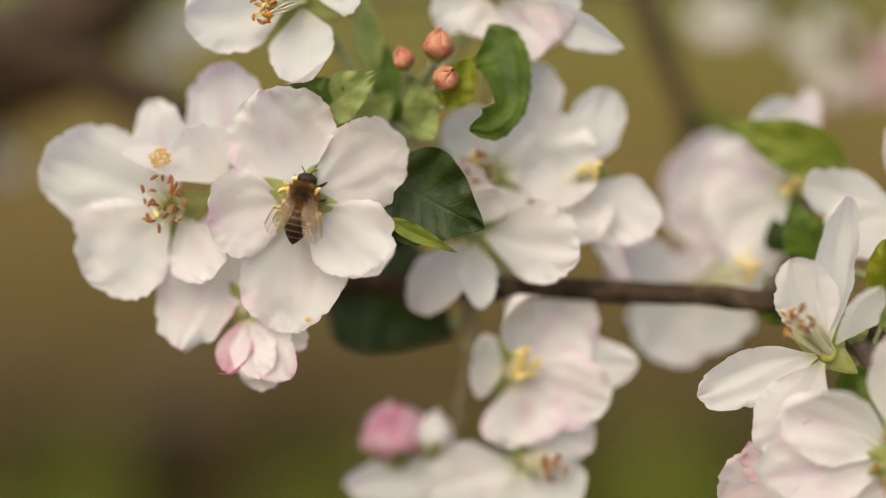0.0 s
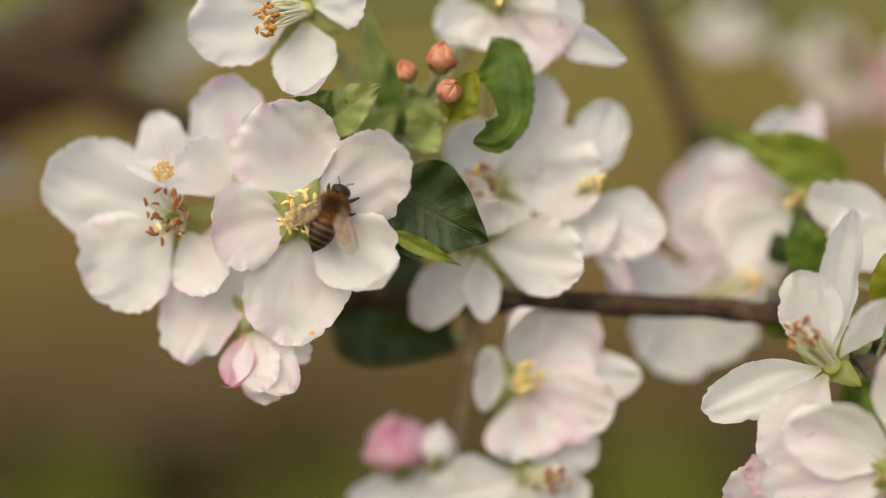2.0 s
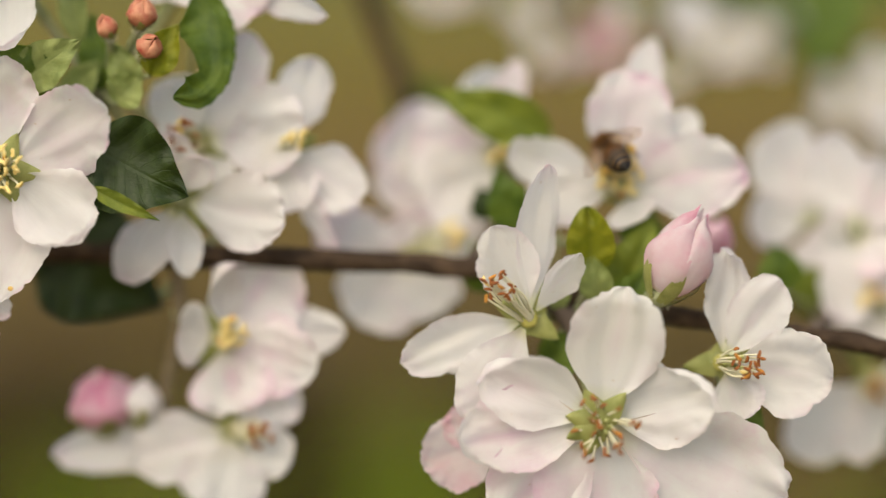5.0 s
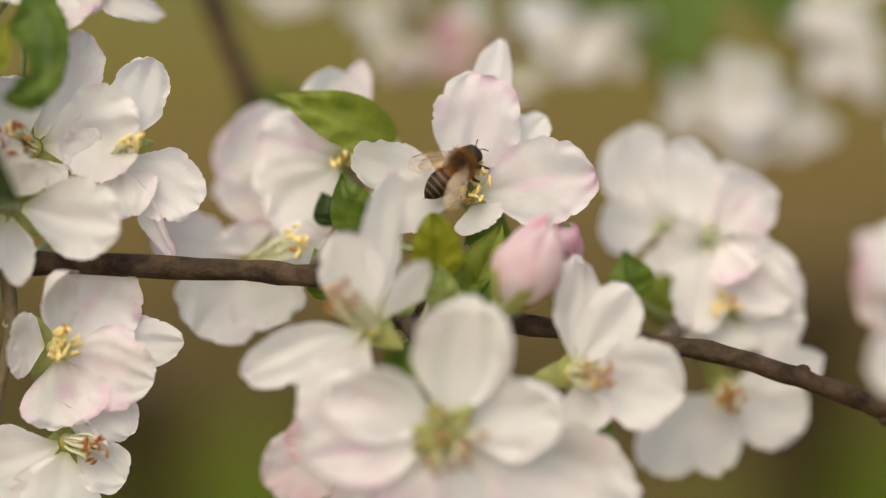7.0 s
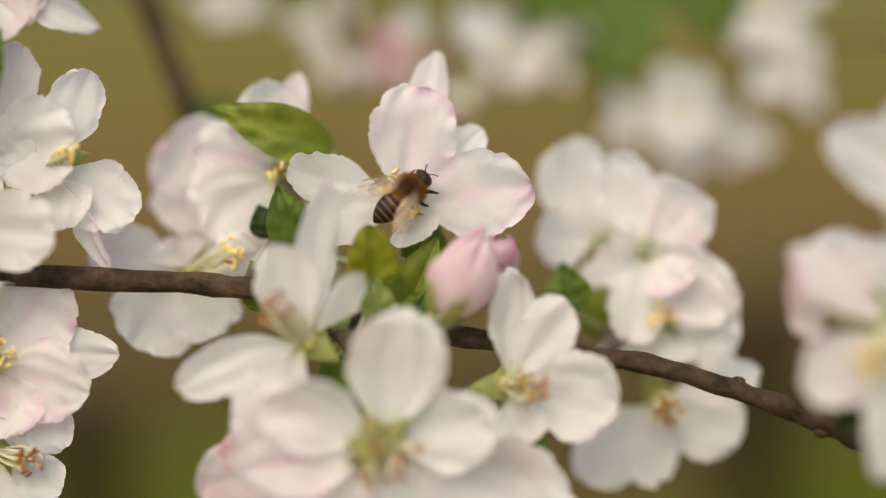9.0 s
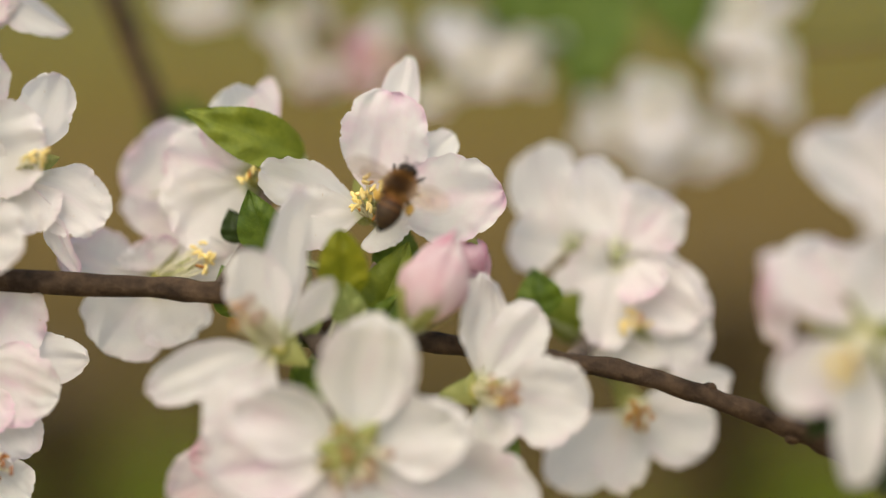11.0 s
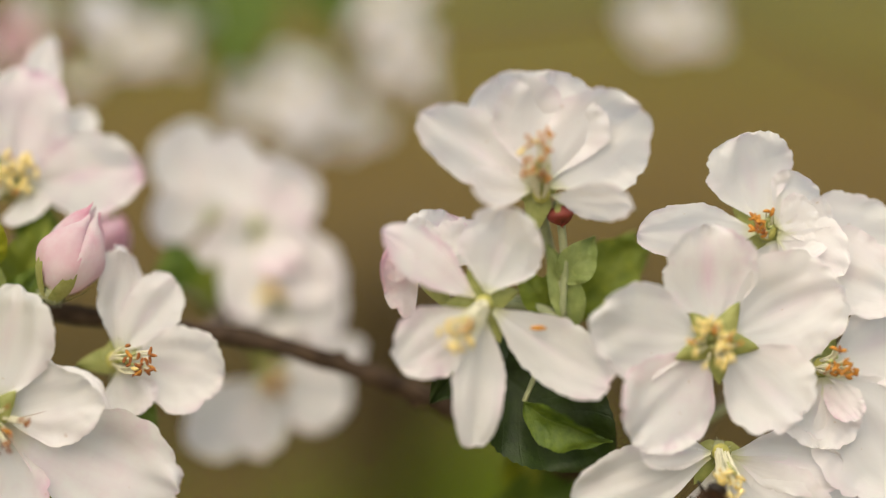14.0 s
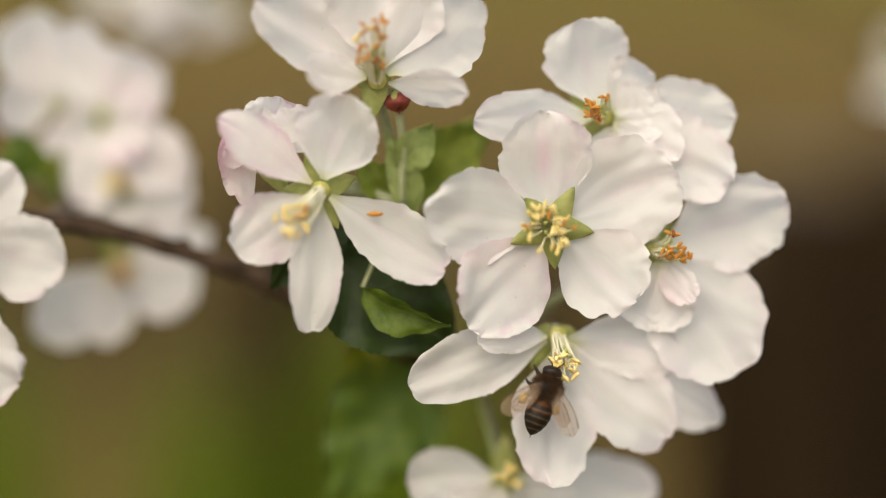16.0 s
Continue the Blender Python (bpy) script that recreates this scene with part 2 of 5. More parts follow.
def petal_sheet(angle, length, width, lift, roll, cup, bend, seed, ruffle=1.0, curl=0.0, fold=0.0, nu=36, nv=28, claw=1.6):
    """One petal from its claw at the origin: angle and length as it lies in the u, v plane, lift of its tip towards -d."""
    w = radians(angle)
    e1 = Vector((math.cos(w), 0, math.sin(w)))
    e2 = Vector((-math.sin(w), 0, math.cos(w)))
    n = Vector((0, -1, 0))
    turn = Matrix.Rotation(radians(roll), 3, e1)
    e2, n2 = turn @ e2, turn @ n
    rnd = random.Random(seed)
    k1, k2, lop = rnd.uniform(0, 50), rnd.uniform(0, 50), rnd.uniform(-0.08, 0.08)
    notch = rnd.choice((0.0, 0.02, 0.06))

    nick, nick_at = rnd.choice((0.0, 0.06, 0.11)), rnd.uniform(-1.3, 1.3)
    c = rnd.uniform(0.46, 0.57)
    blunt = rnd.uniform(1.9, 2.35)
    creases = [(rnd.uniform(-0.75, 0.75), rnd.uniform(-0.5, 0.5), rnd.choice((-1, 1)) * rnd.uniform(0.008, 0.026), rnd.uniform(0.2, 0.42)) for _ in range(3)]

    def place(s, q):
        a = 1 - (1 - s) ** claw
        if a < c:
            f = 0.09 + 0.91 * math.sin(a / c * math.pi / 2) ** 1.25
        else:
            f = max(0.0, 1 - ((a - c) / (1 - c)) ** blunt) ** 0.5
        x, y = a, width / 2 / length * f * q
        edge = abs(q) if a < c else min(1.0, math.hypot((a - c) / (1 - c), y * 2 * length / width))
        w2 = math.atan2(y, x - c)
        rim = 0.07 * noise.noise(Vector((math.cos(w2) * 1.3 + k1, math.sin(w2) * 1.3, k2))) + 0.045 * noise.noise(Vector((math.cos(w2) * 3.0 + k2, math.sin(w2) * 3.0, k1)))
        rim += 0.034 * noise.noise(Vector((math.cos(w2) * 7 + k2, math.sin(w2) * 7, k1))) + 0.016 * noise.noise(Vector((math.cos(w2) * 19 + k1, math.sin(w2) * 19, k2)))
        rim -= nick * max(0.0, 1 - abs(w2 - nick_at) / 0.16)
        rim -= 0.045 * max(0.0, 1 - abs(noise.noise(Vector((math.cos(w2) * 2.2 + k1, math.sin(w2) * 2.2, k2 + 7)))) * 8)
        rim -= notch * math.exp(-((w2 - lop * 2) / 0.2) ** 2) * (x > c)
        grow = 1 + rim * edge ** 3
        x, y = c + (x - c) * grow if x > c else x, y * grow
        y += lop * 0.5 * x * x * width / length
        wave = noise.noise(Vector((x * 2.4 + k1, q * 1.5, k2)))
        fine = noise.noise(Vector((x * 6 + k2, y * 9, k1)))
        z = cup * width * edge ** 2 * (0.4 + 0.6 * x) - 0.04 * width * math.exp(-(q / 0.2) ** 2) * x
        z += bend * length * (x * x - x) * 1.4 - curl * length * max(0.0, x - 0.62) ** 2 * 3.2
        z += 0.010 * width * math.sin(q * 8 + k1 + 2 * wave) * x * (1 - 0.5 * x)
        z += ruffle * (0.09 * width * wave * x + 0.04 * width * fine * x * (0.2 + edge * edge))
        z += 0.028 * width * noise.noise(Vector((math.cos(w2) * 5 + k1, math.sin(w2) * 5, k2))) * edge ** 3
        z += 0.9 * width * noise.noise(Vector((math.cos(w2) * 1.4 + k2, math.sin(w2) * 1.4, k1 + 3))) * max(0.0, edge - 0.68) ** 2 * min(1.0, 3 * x)
        for q0, lean, high, wide in creases:
            gap = abs(q - q0 - lean * (x - 0.5)) / wide
            z += high * width * math.exp(-2.5 * gap * gap) * math.sin(math.pi * min(1.0, x * 1.05)) ** 1.5
        if q * fold > 0 and abs(q) > 0.45:
            t = (abs(q) - 0.45) / 0.55 * x
            y -= math.copysign(0.30 * t * t * width / length, q)
            z += abs(fold) * width * 0.5 * t ** 1.4
        return e1 * (2.0 + x * (length - 2.0)) + e2 * (y * length) + n2 * z + n * (lift * x)

    return sheet(nu, nv, place)


ANTHER_MESH = {}


def stamens(parent, n, face, spread, reach, hue, seed):
    """Pale filaments with an anther each, in a bundle whose middle ends at face (u, v)."""
    rnd = random.Random(seed)
    for k in range(n):
        w, r = rnd.uniform(0, 2 * math.pi), spread * math.sqrt((k + 0.5) / n)
        tip = Vector((face[0] + r * math.cos(w), -reach * rnd.uniform(0.75, 1.1), face[1] + r * math.sin(w)))
        base = Vector((1.1 * math.cos(w), -0.6, 1.1 * math.sin(w)))
        mid = base.lerp(tip, 0.55) + Vector((rnd.uniform(-0.7, 0.7), -0.5, rnd.uniform(-0.7, 0.7)))
        pts = curve((base, mid, tip), 4)
        st = part("stamen", tube(pts, [0.30 - 0.14 * i / (len(pts) - 1) for i in range(len(pts))], 5), FILAMENT, parent)
        kind = hue if rnd.random() < 0.8 else rnd.choice("yor" if hue != "y" else "yyo")
        if kind not in ANTHER_MESH:
            size = {"y": 1.12, "o": 0.98, "r": 0.9}[kind]
            bm = ball(size, 0.42 * size, 0.4 * size, 12, 9)
            for vert in bm.verts:
                x, y, z = (q / MM / size for q in vert.co)
                vert.co.z *= 1 - 0.5 * math.exp(-(y / 0.16) ** 2)
                vert.co.y *= 1 - 0.3 * math.exp(-(x / 0.3) ** 2)
                vert.co.z += 0.22 * x * x * size * MM
                vert.co *= 1 + 0.08 * noise.noise(Vector((x * 3, y * 3, z * 3 + size)))
            tmp = link("anther", bm, ANTHER[kind])
            ANTHER_MESH[kind] = tmp.data
            bpy.data.objects.remove(tmp)
        an = new("anther", ANTHER_MESH[kind])
        an.parent = st
        an.matrix_basis = Matrix.Translation(tip * MM) @ pose(0, 0, 0, rnd.uniform(-40, 40), rnd.uniform(-180, 180), rnd.uniform(-60, 60)) @ Matrix.Diagonal((rnd.uniform(0.8, 1.15), 1, 1, 1))


def pistil(parent, face, reach, seed):
    """The green-yellow disc in the middle with its five pale styles."""
    rnd = random.Random(seed + 77)
    disc = ball(1.7, 0.8, 1.7, 14, 8)
    bmesh.ops.translate(disc, verts=disc.verts, vec=(0, -0.7 * MM, 0))
    disc = part("disc", disc, DISC, parent, "yellow-green nectar disc")
    for k in range(5):
        w = 2 * math.pi * k / 5 + rnd.uniform(-0.3, 0.3)
        tip = Vector((face[0] * 0.7 + 1.3 * math.cos(w), -reach * rnd.uniform(0.62, 0.75), face[1] * 0.7 + 1.3 * math.sin(w)))
        pts = curve((Vector((0.4 * math.cos(w), -0.9, 0.4 * math.sin(w))), tip * 0.5, tip), 4)
        part("style", tube(pts, [0.26] * (len(pts) - 2) + [0.3, 0.42], 6), STYLE, disc)


def sepal_sheet(angle, length, width, back):
    w = radians(angle)
    e1, e2 = Vector((math.cos(w), 0, math.sin(w))), Vector((-math.sin(w), 0, math.cos(w)))

    def place(s, q):
        y = width / 2 * q * (1 - s) ** 0.7 * (0.55 + 0.45 * math.sin(min(1, s * 3.2) * math.pi / 2))
        return e1 * (length * s) + e2 * y + Vector((0, back * s ** 1.6 + 0.5 + 0.5 * q * q, 0))

    return sheet(8, 4, place)


def flower(u, d, v, petals, stem, label, face=(0, 0), stam=16, spread=3.0, hue="y", reach=7.0, seed=1, sepals=5, group="apple blossoms on the branch", claw=1.6, front=0.0, size=1.0):
    """An apple blossom. petals: angle, length, width, lift, roll, cup, bend, curl, hue, fold. stem: where its stalk ends, from the flower's middle."""
    fl = root("apple_blossom", u, d, v, size)
    for k, (angle, length, width, lift, roll, cup, bend, curl, kind, fold) in enumerate(petals):
        bm = petal_sheet(angle, length, width, lift * 0.65, roll, cup, bend, seed * 31 + k, 1.5, curl, fold, *((44, 36) if d < 30 else (20, 14)), claw)
        bmesh.ops.translate(bm, verts=bm.verts, vec=(0, -0.25 * MM * k, 0))
        part("petal", bm, PETALS[kind], fl, {"w": "", "b": "white petal with a pink blush", "m": "pale pink petal", "p": "deep pink petal"}[kind])
    rnd = random.Random(seed)
    order = sorted(p[0] % 360 for p in petals)
    for k in range(sepals):
        a0, a1 = order[k % len(order)], order[(k + 1) % len(order)]
        bm = sepal_sheet(a0 + ((a1 - a0) % 360 or 72) / 2, rnd.uniform(6.4, 8.4), 6.2, rnd.uniform(-0.4, 1.0))
        bmesh.ops.translate(bm, verts=bm.verts, vec=(0, -front * MM, 0))
        part("sepal", bm, SEPAL, fl)
    cup = ball(2.0, 2.6, 2.0, 10, 8)
    bmesh.ops.translate(cup, verts=cup.verts, vec=(0, 1.9 * MM, 0))
    cup = part("receptacle", cup, STALK, fl)
    if d < 30:
        part("down", fur(90, (0, 1.9, 0), (2.0, 2.6, 2.0), 0.8, seed), DOWN, cup, "short pale down")
    s = Vector(stem)
    pts = curve((Vector((0, 3, 0)), Vector((0, 5, 0)) + s * 0.45 + Vector((rnd.uniform(-1, 1), 2, rnd.uniform(-1, 1))), s), 5)
    part("stalk", tube(pts, [0.95] * len(pts), 7, 0.2, seed), STALK, fl)
    if stam:
        pistil(fl, face, reach, seed)
    stamens(fl, round(stam * 1.45), face, spread, reach, hue, seed + 900)
    return tagged(fl, label, "flower", group)


def bud(u, d, v, angle, length, width, lift, kind, stem, label, seed, open_by=0.0, name="flower_bud", size=1.0):
    """A closed or half-open bud of overlapping petals, with sepals at its base. angle: which way it points."""
    bu = root(name, u, d, v, size)
    w = radians(angle)
    ax = Vector((math.cos(w), -lift / length, math.sin(w))).normalized()
    side = ax.cross(Vector((0, 1, 0))).normalized()
    out = side.cross(ax)
    rnd = random.Random(seed)
    for k in range(5):
        w0, k1 = 2 * math.pi * (k + rnd.uniform(-0.15, 0.15)) / 5, rnd.uniform(0, 40)

        def place(s, q, w0=w0, k1=k1, k=k):
            a = w0 + q * 0.95 * (1 - 0.25 * s)
            r = width / 2 * (math.sin(min(1.0, s * 1.02 + 0.05) * math.pi) ** 0.62 * (1 - open_by * s) + open_by * s * 1.25) * (1 + 0.05 * k)
            x = length * s * (1 - 0.16 * q * q * s) * (1 - 0.03 * k)
            r *= 1 + 0.08 * noise.noise(Vector((s * 3 + k1, q * 2, 0)))
            return ax * x + side * (r * math.cos(a)) + out * (r * math.sin(a))

        part("petal", sheet(12, 8, place), PETALS[kind] if kind in PETALS else {"r": RED, "d": WINE}[kind], bu)
    for k in range(5):
        a0 = 2 * math.pi * (k + 0.5) / 5

        def place(s, q, a0=a0):
            a, r = a0 + q * 0.5 * (1 - s), width * (0.2 + 0.36 * math.sin(min(1, s * 1.4) * math.pi / 2))
            return ax * (length * (0.5 * s - 0.08)) + (side * math.cos(a) + out * math.sin(a)) * r

        part("sepal", sheet(6, 4, place), SEPAL, bu)
    cup = ball(width * 0.24, width * 0.24, width * 0.24, 10, 8)
    cup = part("receptacle", cup, STALK, bu)
    part("down", fur(140, (0, 0, 0), [width * 0.25] * 3, 0.9, seed), DOWN, cup, "short pale down")
    s = Vector(stem)
    pts = curve((Vector((0, 0, 0)), s * 0.5 + Vector((1, 1.5, 0)), s), 5)
    part("stalk", tube(pts, [0.8] * len(pts), 8, 0.2, seed), STALK, bu)
    return tagged(bu, label, "flower bud", "flower buds on the branch")


def leaf(u, d, v, angle, length, width, lift, mat, label, roll=0, fold=0.25, arch=0.1, curl=0.0, stem=(0, 6, -3), seed=1, teeth=True, blunt=0.85, size=1.0):
    """A serrated leaf from the base of its blade; fold: how far its halves close like a book."""
    lf = root("leaf", u, d, v, size)
    w = radians(angle)
    e1, e2, n = Vector((math.cos(w), 0, math.sin(w))), Vector((-math.sin(w), 0, math.cos(w))), Vector((0, -1, 0))
    turn = Matrix.Rotation(radians(roll), 3, e1)
    e2, n2 = turn @ e2, turn @ n
    k1 = random.Random(seed).uniform(0, 50)

    def place(s, q):
        f = (math.sin(math.pi * min(1.0, s ** 0.72)) ** blunt * (1 - 0.3 * s ** 4) if 0 < s < 1 else 0.0) + 0.02
        saw = 1 + (0.045 * ((s * 19) % 1.0) * abs(q) ** 6 if teeth else 0)
        y = width / 2 * f * q * saw
        z = fold * width * abs(q) ** 1.2 * f - arch * length * (2 * s - 1) ** 2 - curl * length * s ** 3
        z += 0.11 * width * noise.noise(Vector((s * 3.2 + k1, q * 1.6, 0))) + 0.045 * width * math.sin(s * 24 - abs(q) * 5) * abs(q)
        return e1 * (length * s) + e2 * y + n2 * z + n * (lift * s)

    part("blade", sheet(68, 12, place), mat, lf)
    rib = [place(i / 12, 0) - n2 * 0.25 for i in range(13)]
    part("midrib", tube(rib, [0.3 * (1 - 0.7 * i / 12) for i in range(13)], 6), mat, lf)
    pts = curve((place(0, 0), place(0, 0) * 0.5 + Vector(stem) * 0.5 + Vector((0, 1, 0)), Vector(stem)), 5)
    part("petiole", tube(pts, [0.5] * len(pts), 6), STALK, lf)
    return tagged(lf, label, "leaf", "leaves on the branch")


def rolled_leaf(u, d, v, length, width, mat, label, stem, seed=1, size=1.0):
    """A hanging serrated leaf that bows to the side; its inner half and its tip curl forward."""
    lf = root("leaf", u, d, v, size)
    k1 = random.Random(seed).uniform(0, 50)

    along = np.linspace(0, 1, 7)
    bow = [[0.0, 0.13, 0.22, 0.25, 0.22, 0.06, -0.16], [0.0, 0.02, 0.0, -0.04, -0.08, -0.16, -0.26], [0.0, -0.14, -0.32, -0.55, -0.78, -0.97, -0.95]]
    inner = [0.04, 0.56, 0.64, 0.44, 0.28, 0.42, 0.04]
    outer = [0.04, 0.22, 0.22, 0.20, 0.18, 0.16, 0.03]

    def spine(s):
        return Vector([sum(float(np.interp(min(1.0, max(0.0, s + o)), along, row)) for o in (-0.06, -0.03, 0, 0.03, 0.06)) / 5 for row in bow]) * length

    def place(s, q):
        way = (spine(s + 0.02) - spine(s - 0.02)).normalized()
        side = Vector((way.z, 0, -way.x)).normalized()
        if q < 0:
            half = width * float(np.interp(s, along, inner)) * -q
            lean = 0.45 + 0.5 * max(0.0, s - 0.6)
            out = side * half * (1 - 0.25 * q * q) + Vector((0, -lean * half * -q, 0))
        else:
            half = width * float(np.interp(s, along, outer)) * q * (1 + 0.16 * ((s * 15) % 1.0) * q ** 4)
            out = side * -half + Vector((0, 0.5 * half, 0))
        wave = 0.06 * width * noise.noise(Vector((s * 4 + k1, q * 2, 0))) + 0.02 * width * math.sin(s * 40) * abs(q)
        return spine(s) + out + Vector((0, wave, 0))

    part("blade", sheet(68, 14, place), mat, lf)
    rib = [place(i / 12, 0) + Vector((0, 0.2, 0)) for i in range(13)]
    part("midrib", tube(rib, [0.32 * (1 - 0.7 * i / 12) for i in range(13)], 6), mat, lf)
    pts = curve((place(0, 0), Vector(stem) * 0.5 + Vector((0, 1, 2)), Vector(stem)), 5)
    part("petiole", tube(pts, [0.5] * len(pts), 6), STALK, lf)
    return tagged(lf, label, "leaf", "leaves on the branch")


def twig(name, points, radii, mat, label, seed=0.0, knots=(), steps=8, sides=14, rough=0.35, category="branch"):
    """A branch along points (u, d, v); knots: shares of its length at which a bud scar stands out."""
    u, d, v = points[0]
    tw = root(name, u, d, v)
    pts = curve([Vector(p) - Vector(points[0]) for p in points], steps)
    n = len(pts) - 1
    rad = [float(np.interp(i / n, np.linspace(0, 1, len(radii)), radii)) for i in range(n + 1)]
    rad = [r * (1 + 0.10 * noise.noise(Vector((i * 0.9, seed, 2.0)))) for i, r in enumerate(rad)]
    part("bark", tube(pts, rad, sides, rough, seed), mat, tw)
    for share, w in knots:
        i = min(n - 1, int(share * n))
        way = (pts[i + 1] - pts[i]).normalized()
        out = (Vector((0, -math.cos(w), math.sin(w))) - way * way.dot(Vector((0, -math.cos(w), math.sin(w))))).normalized()
        bm = ball(rad[i] * 0.75, rad[i] * 0.6, rad[i] * 0.55, 10, 8)
        bmesh.ops.translate(bm, verts=bm.verts, vec=(pts[i] + out * rad[i] * 0.85) * MM)
        part("bud_scar", bm, mat, tw)
    return tagged(tw, label, category)


def speck(name, u, d, v, radius, mat, label, flat=0.85, size=1.0):
    """A grain or stain of pollen that sticks to a petal."""
    sp = root(name, u, d, v, size)
    if radius < 1.6:
        bm = ball(radius, radius * 0.25, radius * flat, 12, 8)
    else:
        bm, rnd = bmesh.new(), random.Random(3)
        for _ in range(150):
            w, r = rnd.uniform(0, 2 * math.pi), radius * math.sqrt(rnd.random()) * (1 + 0.3 * rnd.random())
            spot = Matrix.Translation(Vector((r * math.cos(w), rnd.uniform(-0.15, 0.1), r * math.sin(w) * flat)) * MM)
            bmesh.ops.create_icosphere(bm, subdivisions=1, radius=rnd.uniform(0.12, 0.26) * MM, matrix=spot)
    part("grains", bm, mat, sp)
    return tagged(sp, label, "pollen")

# ---- bees ----
def bee_materials():
    bellies = []
    for name, pale, amber in (("bee_abdomen", (0.22, 0.125, 0.05), (0.16, 0.058, 0.012)), ("bee_abdomen_dark", (0.13, 0.085, 0.045), (0.10, 0.034, 0.007))):
        m, nt, b = material(name, 0.5)
        uv = nt.nodes.new("ShaderNodeUVMap")
        sep = nt.nodes.new("ShaderNodeSeparateXYZ")
        nt.links.new(uv.outputs[0], sep.inputs[0])
        g = grain(nt, 900.0, 3.0)
        at = calc(nt, "ADD", sep.outputs[0], calc(nt, "MULTIPLY", calc(nt, "SUBTRACT", g, 0.5), 0.03))
        dark = (0.010, 0.007, 0.005)
        c = ramp(nt, at, [(0.0, amber), (0.16, amber), (0.19, dark), (0.28, dark), (0.295, pale), (0.32, amber), (0.37, dark), (0.45, dark), (0.47, pale), (0.50, dark), (0.61, dark), (0.63, pale), (0.66, dark), (0.76, dark), (0.78, pale), (0.80, dark), (1.0, dark)])
        nt.links.new(c, b.inputs["Base Color"])
        relief(nt, b, g, 0.4, 0.0002)
        bellies.append(m)
    coats = []
    for name, low, high in (("bee_fur", (0.12, 0.052, 0.013), (0.40, 0.20, 0.055)), ("bee_fur_dark", (0.025, 0.013, 0.006), (0.11, 0.05, 0.016))):
        hair, nt, b = material(name, 0.8)
        c = ramp(nt, grain(nt, 500.0, 3.0), [(0.3, low), (0.7, high)])
        nt.links.new(c, b.inputs["Base Color"])
        coats.append(hair)
    wing, nt, b = material("bee_wing", 0.25)
    c = ramp(nt, grain(nt, 400.0, 3.0), [(0.3, (0.22, 0.13, 0.07)), (0.7, (0.46, 0.34, 0.23))])
    nt.links.new(c, b.inputs["Base Color"])
    clear = nt.nodes.new("ShaderNodeBsdfTransparent")
    mx = nt.nodes.new("ShaderNodeMixShader")
    mx.inputs[0].default_value = 0.34
    nt.links.new(clear.outputs[0], mx.inputs[1]), nt.links.new(b.outputs[0], mx.inputs[2])
    nt.links.new(mx.outputs[0], nt.nodes["Material Output"].inputs["Surface"])
    return bellies, coats, wing


BELLIES, COATS, WING = bee_materials()
VEIN = plain("wing_vein", (0.10, 0.055, 0.03), (0.2, 0.12, 0.07), 900, 0.5, 0.2)
CHITIN = plain("bee_chitin", (0.008, 0.006, 0.005), (0.03, 0.02, 0.014), 900, 0.35, 0.5)


CHITIN.node_tree.nodes["Principled BSDF"].inputs["Specular IOR Level"].default_value = 0.25
for m in BELLIES:
    m.node_tree.nodes["Principled BSDF"].inputs["Specular IOR Level"].default_value = 0.25


def lathe(profile, sides=20, squash=0.92):
    """A body of turned rings along -x: (x, radius) in mm."""
    n = len(profile) - 1

    def place(s, q):
        x, r = profile[min(n, round(s * n))]
        w = q * math.pi
        return Vector((x, r * math.sin(w), r * squash * -math.cos(w)))

    bm = sheet(n, sides, place)
    bmesh.ops.remove_doubles(bm, verts=bm.verts, dist=1e-7)
    return bm


def fur(count, centre, radii, length, seed):
    bm, rnd = bmesh.new(), random.Random(seed)
    for _ in range(count):
        w, h = rnd.uniform(0, 2 * math.pi), rnd.uniform(-1, 1)
        r = math.sqrt(1 - h * h)
        n = Vector((r * math.cos(w), r * math.sin(w), h))
        p = Vector(centre) + Vector((n.x * radii[0], n.y * radii[1], n.z * radii[2]))
        side = n.cross(Vector((0.3, 0.5, 0.8))).normalized() * 0.07
        tip = p + n * length * rnd.uniform(0.6, 1.2) + Vector([rnd.uniform(-0.3, 0.3) for _ in range(3)]) * length
        bm.faces.new([bm.verts.new(q * MM) for q in (p - side, p + side, tip)])
        side = n.cross(side).normalized() * 0.07
        bm.faces.new([bm.verts.new(q * MM) for q in (p - side, p + side, tip)])
    return bm


def wing_sheet(length, chord, side):
    def place(s, q):
        f = 0.18 + 0.82 * math.sin(min(1, s * 1.05) ** 0.8 * math.pi * 0.62) ** 1.1
        end = 1 - 0.16 * s * abs(q) ** 2
        return Vector((chord / 2 * f * q + chord * 0.12 * s, side * length * s * end, 0.12 * math.sin(s * 9 + q * 3)))

    return sheet(12, 6, place), place


